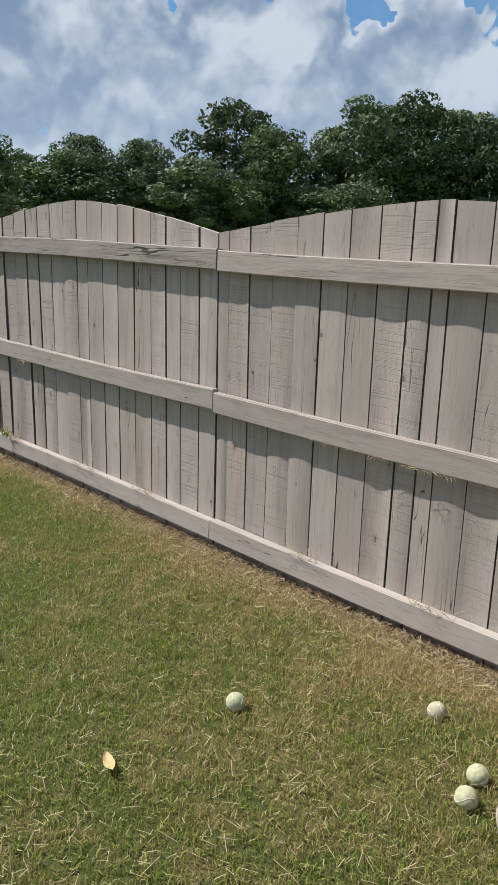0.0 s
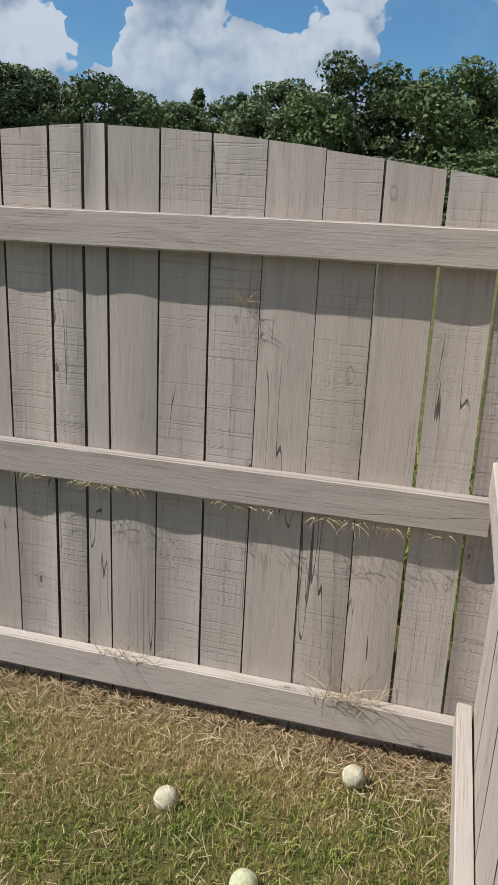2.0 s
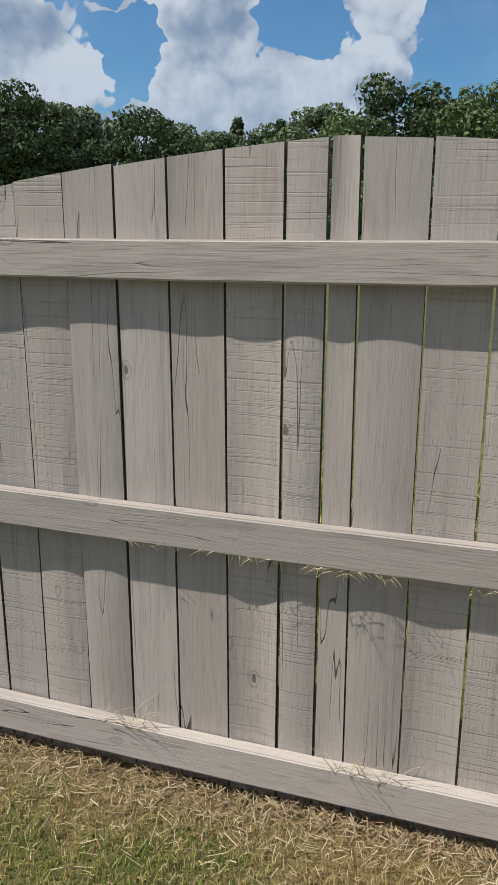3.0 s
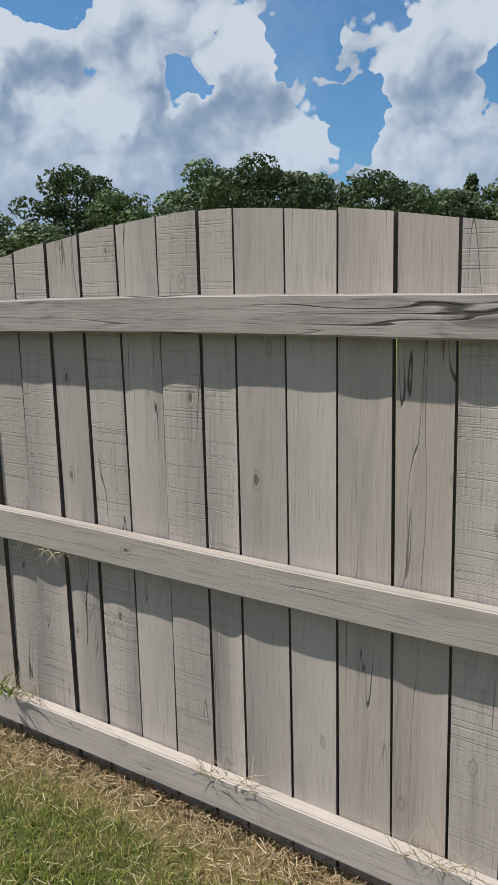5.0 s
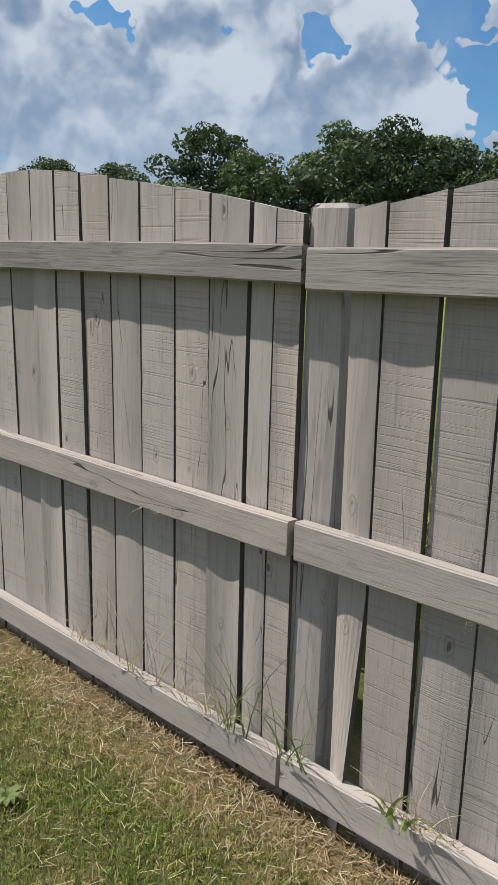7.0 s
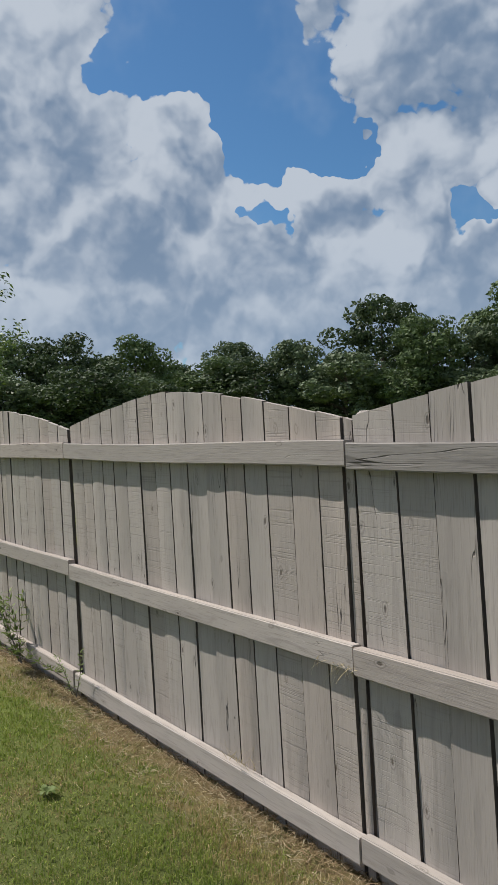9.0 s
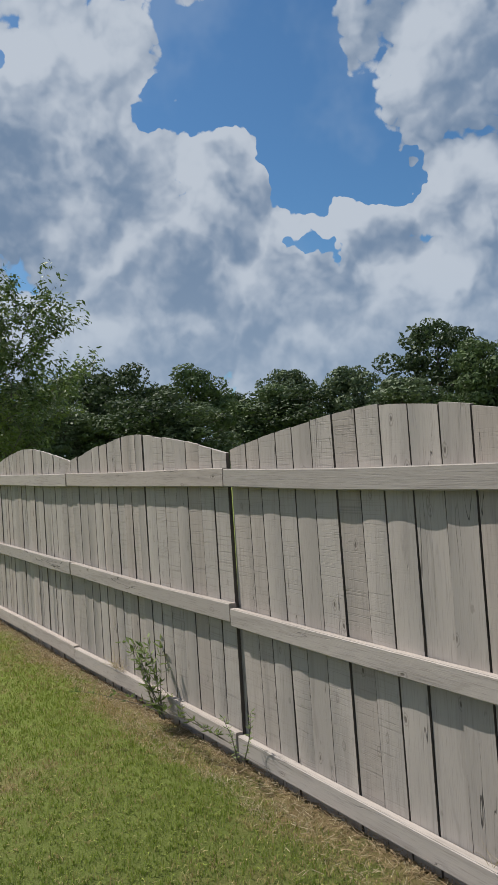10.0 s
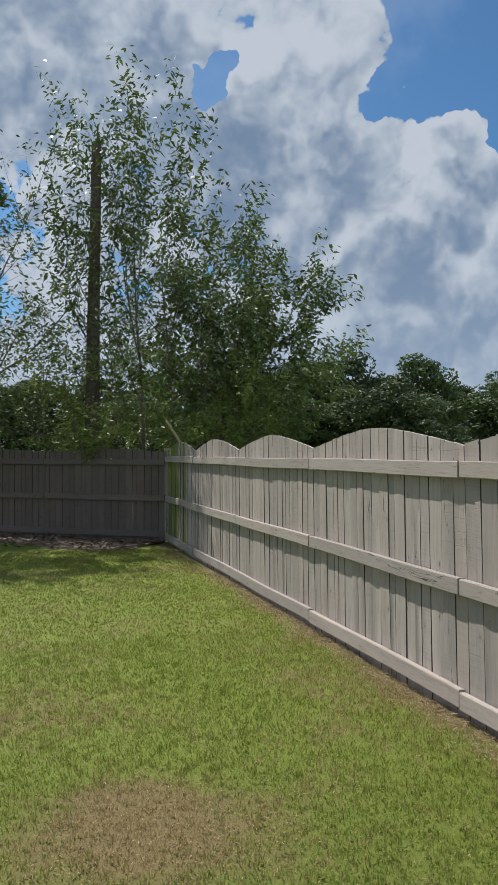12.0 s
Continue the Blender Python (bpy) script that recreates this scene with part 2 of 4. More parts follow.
def turf(name, green_a, green_b, dry_a, dry_b, blades):
    m, k, bsdf = material(name)
    at = k.add("ShaderNodeNewGeometry")
    v = lawn_tone(k, at.outputs["Position"])
    x = k.add("ShaderNodeSeparateXYZ", {0: at.outputs["Position"]}).outputs[0]
    fresh = k.step(x, -10.0, 1.5, 0.045, 0.0)
    if blades:
        isle = at.outputs["Random Per Island"]
        v = k.math("ADD", v, k.math("MULTIPLY", k.math("SUBTRACT", isle, 0.5), 0.36))
        chance = k.math("FRACT", k.math("MULTIPLY", isle, 91.7))
    else:
        chance = k.noise(at.outputs["Position"], 90.0, 3.0, 0.7)
    dry = k.step(k.math("SUBTRACT", v, fresh), 0.45, 0.67)
    lush = k.mix(k.step(x, -11.0, -3.5, 0.7, 0.0), k.mix(chance, green_a, green_b), k.mix(chance, (0.140, 0.200, 0.020), (0.270, 0.325, 0.048)))
    color = k.mix(dry, lush, k.mix(chance, dry_a, dry_b))
    finish(k, bsdf, color, 0.75, None if blades else k.noise(at.outputs["Position"], 60.0, 6.0, 0.7), 0.8, 0.02)
    bsdf.inputs["Specular IOR Level"].default_value = 0.2
    if blades:
        out = [n for n in m.node_tree.nodes if n.type == "OUTPUT_MATERIAL"][0]
        glow = k.add("ShaderNodeBsdfTranslucent", {0: color})
        k.tree.links.new(k.add("ShaderNodeMixShader", {0: 0.3, 1: bsdf.outputs[0], 2: glow.outputs[0]}).outputs[0], out.inputs[0])
    return m


SOIL = turf("turf_soil", (0.040, 0.050, 0.012), (0.105, 0.118, 0.034), (0.11, 0.085, 0.034), (0.27, 0.205, 0.095), False)
BLADES = turf("grass_blades", (0.135, 0.205, 0.030), (0.315, 0.365, 0.088), (0.31, 0.235, 0.10), (0.57, 0.45, 0.25), True)
STRAW = plain("straw", (0.36, 0.295, 0.18), (0.56, 0.48, 0.33), 8.0, 0.8, 0.1, 0.7, 0.2)
WEED = plain("weed_green", (0.11, 0.16, 0.045), (0.22, 0.27, 0.09), 9.0, 0.6, 0.1, 0.6, 0.3)
FAR_LEAF = plain("far_leaves", (0.052, 0.086, 0.030), (0.125, 0.172, 0.062), 0.35, 0.6, 0.0, 0.5, 0.14)
FAR_LEAF_B = plain("far_leaves_pale", (0.066, 0.098, 0.045), (0.15, 0.19, 0.095), 0.35, 0.6, 0.0, 0.5, 0.14)
FAR_LEAF_C = plain("far_leaves_dark", (0.030, 0.050, 0.020), (0.070, 0.100, 0.038), 0.35, 0.6, 0.0, 0.5, 0.2)
LEAF = plain("near_leaves", (0.042, 0.070, 0.022), (0.20, 0.275, 0.09), 1.5, 0.5, 0.0, 0.7, 0.12)
LEAF_B = plain("near_leaves_yellow", (0.10, 0.15, 0.03), (0.22, 0.28, 0.07), 1.5, 0.45, 0.0, 0.6, 0.3)
BARK = plain("bark", (0.085, 0.068, 0.054), (0.17, 0.14, 0.115), 18.0, 0.9, 0.8)
TWIG = plain("twig_bark", (0.10, 0.085, 0.07), (0.20, 0.17, 0.14), 20.0, 0.9, 0.4)
THATCH = plain("thatch", (0.17, 0.115, 0.06), (0.38, 0.275, 0.16), 9.0, 0.9, 0.4, 0.7)
MULCH = plain("mulch", (0.10, 0.07, 0.05), (0.30, 0.23, 0.17), 30.0, 0.9, 0.5, 0.7)
FELT = plain("tennis_felt", (0.34, 0.35, 0.21), (0.49, 0.49, 0.335), 60.0, 0.95, 0.7)
FELT_B = plain("worn_felt", (0.33, 0.31, 0.21), (0.50, 0.47, 0.36), 60.0, 0.95, 0.7)
SEAM = plain("ball_seam", (0.58, 0.57, 0.50), (0.70, 0.69, 0.62), 40.0)
BALL = plain("peeling_leather", (0.40, 0.35, 0.275), (0.60, 0.55, 0.46), 34.0, 0.85, 0.9)
BALL_GAP = plain("ball_lining", (0.30, 0.25, 0.19), (0.55, 0.49, 0.40), 40.0, 0.9, 0.5)
HOLE = plain("dark_knot", (0.025, 0.02, 0.017), (0.11, 0.09, 0.075), 160.0, 0.9, 0.8)
DRY_LEAF = plain("dry_leaf", (0.42, 0.28, 0.13), (0.62, 0.47, 0.27), 30.0, 0.7, 0.3)
SCREW = plain("screw_steel", (0.20, 0.18, 0.16), (0.30, 0.27, 0.24), 90.0, 0.5, 0.1)


# ---- building helpers ----
def part(name, bm, mat, parent=None, label="", at=None, smooth=False):
    me = bpy.data.meshes.new(name)
    bm.to_mesh(me)
    bm.free()
    me.materials.append(mat)
    if smooth:
        for f in me.polygons:
            f.use_smooth = True
    ob = new(name, me)
    if at is not None:
        ob.matrix_basis = at
    if parent is not None:
        ob.parent = parent
    return tagged(ob, label)


def raw(name, verts, faces, mat, parent=None):
    me = bpy.data.meshes.new(name)
    me.from_pydata(verts, [], faces)
    me.materials.append(mat)
    ob = new(name, me)
    if parent is not None:
        ob.parent = parent
    return ob


def quads(name, corners, mat, parent=None, smooth=False):
    """One mesh from an array (n, 4, 3) of loose quads."""
    c = np.asarray(corners, dtype=np.float32)
    n = len(c)
    me = bpy.data.meshes.new(name)
    me.vertices.add(n * 4)
    me.vertices.foreach_set("co", c.reshape(-1))
    me.loops.add(n * 4)
    me.loops.foreach_set("vertex_index", np.arange(n * 4, dtype=np.int32))
    me.polygons.add(n)
    me.polygons.foreach_set("loop_start", np.arange(0, n * 4, 4, dtype=np.int32))
    me.update(calc_edges=True)
    me.materials.append(mat)
    ob = new(name, me)
    if parent is not None:
        ob.parent = parent
    return ob


def slab(nx, ny, nz, shape, bevel=0.0):
    """A closed block cut into nx, ny, nz pieces; shape(u, v, w) gives each corner's place for u, v, w in 0..1."""
    bm = bmesh.new()
    seen = {}

    def vert(i, j, l):
        if (i, j, l) not in seen:
            seen[i, j, l] = bm.verts.new(shape(i / nx, j / ny, l / nz))
        return seen[i, j, l]
    for i in range(nx):
        for j in range(ny):
            bm.faces.new((vert(i, j, 0), vert(i, j + 1, 0), vert(i + 1, j + 1, 0), vert(i + 1, j, 0)))
            bm.faces.new((vert(i, j, nz), vert(i + 1, j, nz), vert(i + 1, j + 1, nz), vert(i, j + 1, nz)))
    for i in range(nx):
        for l in range(nz):
            bm.faces.new((vert(i, 0, l), vert(i + 1, 0, l), vert(i + 1, 0, l + 1), vert(i, 0, l + 1)))
            bm.faces.new((vert(i, ny, l), vert(i, ny, l + 1), vert(i + 1, ny, l + 1), vert(i + 1, ny, l)))
    for j in range(ny):
        for l in range(nz):
            bm.faces.new((vert(0, j, l), vert(0, j, l + 1), vert(0, j + 1, l + 1), vert(0, j + 1, l)))
            bm.faces.new((vert(nx, j, l), vert(nx, j + 1, l), vert(nx, j + 1, l + 1), vert(nx, j, l + 1)))
    return bm


def tube(path, radii, sides=6):
    """A tapering tube along a list of points."""
    verts, faces = [], []
    for i, p in enumerate(path):
        d = (Vector(path[min(i + 1, len(path) - 1)]) - Vector(path[max(i - 1, 0)])).normalized()
        a = d.cross(Vector((0.31, 0.95, 0.05)) if abs(d.z) > 0.5 else Vector((0, 0, 1))).normalized()
        b = d.cross(a)
        for s in range(sides):
            t = 2 * math.pi * s / sides
            verts.append(tuple(Vector(p) + (a * math.cos(t) + b * math.sin(t)) * radii[i]))
    for i in range(len(path) - 1):
        for s in range(sides):
            faces.append((i * sides + s, i * sides + (s + 1) % sides, (i + 1) * sides + (s + 1) % sides, (i + 1) * sides + s))
    return verts, faces


def join_tubes(tubes):
    verts, faces = [], []
    for v, f in tubes:
        n = len(verts)
        verts += v
        faces += [tuple(i + n for i in q) for q in f]
    return verts, faces


rng = random.Random(7)
gen = np.random.default_rng(7)

# ---- ground ----
def ground_z(x, y):
    """The lawn dips a little towards the fence, more so further along."""
    dip = np.interp(x, (-16, -9, -5, -1, 2.4), (0.03, 0.042, 0.042, 0.018, 0.018))
    return -dip * np.interp(y, (-0.75, -0.4, -0.1, 0.4, 1.2), (0.0, 0.28, 1.0, 1.0, 0.0))


def ground_sheet():
    xs = [-600, -200, -60, -30, -20] + [-16 + 0.5 * i for i in range(45)] + [12, 30, 60, 200, 600]
    ys = [-600, -200, -60, -20, -8, -3, -1.5] + [-0.75 + 0.075 * i for i in range(27)] + [3, 8, 20, 60, 200, 600]
    verts = [(x, y, float(ground_z(x, y))) for y in ys for x in xs]
    n = len(xs)
    faces = [(j * n + i, j * n + i + 1, (j + 1) * n + i + 1, (j + 1) * n + i) for j in range(len(ys) - 1) for i in range(n - 1)]
    ob = raw("ground", verts, faces, SOIL)
    return tagged(ob, "mown lawn with dry patches running on to fields", "ground", kind="structure")


ground_sheet()


# ---- the fence ----
def board_shape(left, right, thick, low, top, cup, sweep, twist=0.0):
    """A plank standing on its end: left(z) and right(z) are its edges; cupped, a little bowed, its head cut to the fence's curve."""
    def shape(u, v, w):
        z = low + (top(u) - low) * w
        y = v * thick + cup * (4 * (u - 0.5) ** 2 - 0.5) * (0.5 + 0.5 * math.cos(4 * w + cup * 900)) + sweep * math.sin(math.pi * w)
        curl = twist * max(0.0, 0.66 - z) * u
        return (left(z) * (1 - u) + right(z) * u - curl, y - curl, z)
    bm = slab(6, 1, 7, shape)
    bm.normal_update()
    # side faces take the second material, whose dark colour stands for gap shade
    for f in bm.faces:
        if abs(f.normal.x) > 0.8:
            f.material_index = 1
    return bm


def rail_shape(length, depth, height, seed):
    r = random.Random(seed)
    a, b, c = r.uniform(0, 6), r.uniform(0.002, 0.006), r.uniform(-0.004, 0.004)

    def shape(u, v, w):
        x = u * length
        w, v = (0.0, 0.05, 0.95, 1.0)[round(w * 3)], (0.0, 0.1, 1.0)[round(v * 2)]
        worn = 0.003 if (w in (0.0, 1.0) and v in (0.0, 1.0)) else 0.0
        z = w * height + b * math.sin(2.2 * x + a) + c * (w - 0.5) + (worn if w == 0 else -worn) + 0.0004 * math.sin(23 * x + a * 5 + 3 * w)
        y = v * depth + 0.003 * math.sin(1.7 * x + a * 2) + (worn if v == 0 else 0) + 0.0002 * math.sin(31 * x + a + 4 * w)
        return (x, y, z)
    return slab(28, 2, 3, shape)


def post_shape(width, depth, height, round_top=0.012):
    def shape(u, v, w):
        corner = (0.006 if u in (0.0, 1.0) and v in (0.0, 1.0) else 0.0)
        s = 1.0 if w < 1 else 0.80
        x = (u - 0.5) * (width - corner) * s
        y = (v - 0.5) * (depth - corner) * s
        z = height * min(w * 1.06, 1.0) + (0 if w < 1 else 0.0)
        if 0.93 < w < 1:
            z = height - round_top
        return (x + 0.002 * math.sin(7 * z), y, z)
    return slab(4, 4, 16, shape)


def fence_section(edges, pose_at, label, crest, drop, tilt, seed, wood_board, wood_rail, rails, post=None, span=None, mossy_from=None, lean=(0.03, 0.03), twisted=None):
    """Edges: the joints between boards under the top rail, in the section's own measure; lean: how far the joints run off to the right, a metre down, at either end."""
    r = random.Random(seed)
    thing = new("fence_section")
    thing.matrix_basis = pose_at
    half = (edges[-1] - edges[0]) / 2
    middle = (edges[0] + edges[-1]) / 2

    def profile(x):
        side = max(-1.0, min((x - middle) / half, 1.0))
        return crest - drop * abs(side) ** 1.45 + tilt * side
    slopes = [lean[0] + (lean[1] - lean[0]) * (x - edges[0]) / (2 * half) + r.uniform(-0.004, 0.004) for x in edges]
    for a, b, k, l in zip(edges, edges[1:], slopes, slopes[1:]):
        gap = r.choice((0.004, 0.006, 0.008, 0.009, 0.010, 0.013)) - (0.002 if seed == 1 else 0.0)
        taper = r.uniform(-0.003, 0.003)
        step_up = r.uniform(-0.004, 0.004)
        bm = board_shape(lambda z: gap / 2 + k * (1.37 - z), lambda z: b - a - gap / 2 + l * (1.37 - z) + taper * (z - 0.9), 0.021, r.uniform(-0.075, -0.05),
                         lambda u: profile(a + u * (b - a)) + step_up, r.choice((-1, 1)) * r.uniform(0.002, 0.0085), r.uniform(-0.005, 0.005),
                         0.05 if twisted is not None and a < twisted < b else 0.0)
        mat = MOSSY if mossy_from is not None and a < mossy_from and r.random() < 0.8 else wood_board
        part("board", bm, mat, thing, at=pose(a, 0.042 + r.uniform(0, 0.006), 0)).data.materials.append(GAP_EDGE)
    left, right_end = span or (edges[0] + 0.006, edges[-1] - 0.006)
    for i, (z, h, rise) in enumerate(rails):
        proud = r.uniform(-0.004, 0.003)
        slope = math.degrees(math.atan2(rise, right_end - left))
        part("rail", rail_shape(right_end - left, 0.04 - proud, h, seed * 10 + i), OLD_RAIL if seed in (2, 3) and i == 0 else wood_rail, thing, at=pose(left, proud, z - h - rise / 2, 0, -slope, 0))
    if post:
        px, wide, py, top = post
        part("post", post_shape(wide, 0.09, top + 0.1), POST, thing, "square post with a rounded worn top", pose(px, py, -0.1))
    return tagged(thing, label, "fence", "sections of the backyard fence")


def widths(seed, length):
    """Board joints for a section too far off to tell its boards' widths."""
    r = random.Random(seed)
    marks = [0.0]
    while marks[-1] < length - 0.21:
        marks.append(marks[-1] + r.choice((0.09, 0.125, 0.14, 0.145, 0.15)))
    return [m * length / (marks[-1] + 0.14) for m in marks] + [length]


LABEL = "weathered taupe-stained plank fence section with arched top"
here = Matrix.Identity(4)
S0 = [-0.043, 0.029, 0.168, 0.310, 0.450, 0.592, 0.734, 0.877, 1.024, 1.126, 1.202, 1.349, 1.496, 1.640, 1.792, 1.939, 2.091, 2.237, 2.345]
S1 = [-2.345, -2.253, -2.108, -1.965, -1.819, -1.679, -1.536, -1.391, -1.250, -1.135, -0.989, -0.848, -0.706, -0.556, -0.437, -0.318, -0.178, -0.045]
S2 = [-4.880, -4.687, -4.538, -4.381, -4.232, -4.086, -3.937, -3.785, -3.645, -3.507, -3.370, -3.230, -3.089, -2.939, -2.803, -2.655, -2.572, -2.487]
S3 = [-7.31, -7.152, -7.027, -6.878, -6.745, -6.600, -6.440, -6.29, -6.145, -5.985, -5.828, -5.675, -5.530, -5.378, -5.224, -5.068, -4.935, -4.884]
S4 = [-9.76, -9.60, -9.443, -9.29, -9.146, -9.00, -8.855, -8.735, -8.610, -8.50, -8.385, -8.245, -8.104, -7.95, -7.805, -7.650, -7.50, -7.348]
fence_section(S0, here, LABEL + ", straw-littered", 1.702, 0.13, 0.02, 1, BOARD, RAIL, ((1.484, 0.096, 0.012), (0.808, 0.100, 0.012), (0.146, 0.106, 0.0)), (0.02, 0.09, 0.107, 1.545), (-0.004, 2.30), lean=(0.018, 0.010))
fence_section(S1, here, LABEL + ", rails deeply grained", 1.702, 0.15, 0.0, 2, BOARD, RAIL, ((1.480, 0.096, 0.016), (0.808, 0.102, 0.022), (0.146, 0.106, 0.0)), (-2.425, 0.115, 0.10, 1.572), (-2.436, -0.012), lean=(0.022, 0.017), twisted=-2.3)
fence_section(S2, here, LABEL + " and overgrown foot", 1.697, 0.14, -0.006, 3, BOARD, RAIL, ((1.474, 0.096, 0.004), (0.788, 0.098, 0.028), (0.130, 0.098, 0.006)), (-4.845, 0.09, 0.11, 1.575), (-4.874, -2.452), lean=(0.040, 0.016))
fence_section(S3, here, LABEL + " and knotty top rail", 1.716, 0.155, -0.02, 4, BOARD, RAIL, ((1.480, 0.096, -0.008), (0.772, 0.096, 0.010), (0.118, 0.100, 0.0)), (-7.30, 0.09, 0.11, 1.582), (-7.312, -4.884), lean=(0.040, 0.020))
fence_section(S4, here, LABEL + ", weedy at its foot", 1.720, 0.145, -0.008, 5, BOARD, RAIL, ((1.486, 0.098, 0.0), (0.790, 0.100, 0.0), (0.130, 0.104, 0.0)), (-9.76, 0.09, 0.11, 1.58), (-9.752, -7.322), lean=(0.034, 0.020))
for i, x in enumerate((-12.2, -14.62, -16.95, -19.2)):
    right = (-9.76, -12.21, -14.63, -16.96)[i]
    fence_section(widths(40 + i, right - x), pose(x, 0, 0), LABEL + (", algae green" if i == 3 else ""), 1.722, 0.15, 0.0, 20 + i, BOARD, RAIL, ((1.486, 0.10, 0.0), (0.800, 0.105, 0.0), (0.145, 0.11, 0.0)),
                  mossy_from=1.5 if i == 3 else None)

corner = tagged(new("corner_post"), "square taupe post where two fences meet", "post")
part("post", post_shape(0.10, 0.10, 1.62), POST, corner, at=pose(-19.225, 0.06, 0))

# the fence across the far end, its shade put into darker wood colours
away = pose(-19.22, 0.0, 0, 0, 0, 55)
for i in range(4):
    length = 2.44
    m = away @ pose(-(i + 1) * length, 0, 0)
    fence_section(widths(70 + i, length), m, "plank fence section, its wood coloured dark for the trees' shade", 1.62, 0.06, 0.0, 60 + i, SHADE_BOARD, SHADE_RAIL, ((1.43, 0.10, 0.0), (0.80, 0.10, 0.0), (0.17, 0.11, 0.0)), lean=(0.0, 0.0))

# the short return beside the gate, its big post and the gate
ret = new("return_fence")
tagged(ret, "short taupe plank fence closing the corner beside the gate", "fence")
turn = pose(2.305, 0.02, 0, 0, 0, -90)
for i in range(8):
    bm = board_shape(lambda z: 0.0, lambda z: 0.136, 0.017, -0.03, lambda u: 1.56 + 0.012 * i, 0.003 * (-1) ** i, 0.002)
    part("board", bm, BOARD, ret, at=turn @ pose(0.02 + i * 0.141, 0.027, 0)).data.materials.append(GAP_EDGE)
for z, h in ((1.622, 0.096), (0.925, 0.09), (0.225, 0.10)):
    part("rail", rail_shape(1.25, 0.04, h, int(z * 100)), RAIL, ret, at=turn @ pose(0.02, -0.046 if z > 1 else -0.016, z - h))
big = tagged(new("gate_post"), "heavy taupe square post with deep drying cracks", "post")
part("post", post_shape(0.14, 0.14, 1.765, 0.006), POST, big, at=pose(2.438, -1.168, -0.06, 0, -2.35, 0))
bm = bmesh.new()
bmesh.ops.create_uvsphere(bm, u_segments=16, v_segments=8, radius=1.0)
for v in bm.verts:
    v.co = Vector((v.co.x * 0.008, v.co.y * 0.003, v.co.z * 0.013)) * (1 + 0.25 * noise.noise(v.co * 3))
part("knot", bm, HOLE, big, "dark open knot", pose(2.362, -1.2385, 1.628, 0, 12, 0))
gate = tagged(new("gate"), "taupe plank gate with a framed edge and rails", "gate")
part("stile", post_shape(0.064, 0.07, 1.62, 0.003), RAIL_UP, gate, "narrow upright frame timber with two screws", pose(2.520, -1.292, 0, 0, -2.8, -14))
swing = pose(2.495, -1.315, 0, 0, 0, -40)
for z, h in ((1.625, 0.11), (0.925, 0.11), (0.30, 0.11)):
    part("rail", rail_shape(1.0, 0.04, h, int(z * 77)), RAIL, gate, at=swing @ pose(0.0, -0.02, z - h))
for i in range(7):
    bm = board_shape(lambda z: 0.0, lambda z: 0.138, 0.017, 0.04, lambda u: 1.60 + 0.02 * math.sin(0.5 * i), 0.003 * (-1) ** i, 0.001)
    part("board", bm, BOARD, gate, at=swing @ pose(-0.03 + i * 0.142, 0.022, 0)).data.materials.append(GAP_EDGE)
for dx in (-0.009, 0.011):
    bm = bmesh.new()
    bmesh.ops.create_uvsphere(bm, u_segments=8, v_segments=5, radius=0.004)
    part("screw", bm, SCREW, gate, "rusty screw head", pose(2.436 + dx, -1.331, 1.49, 0, 0, 0))


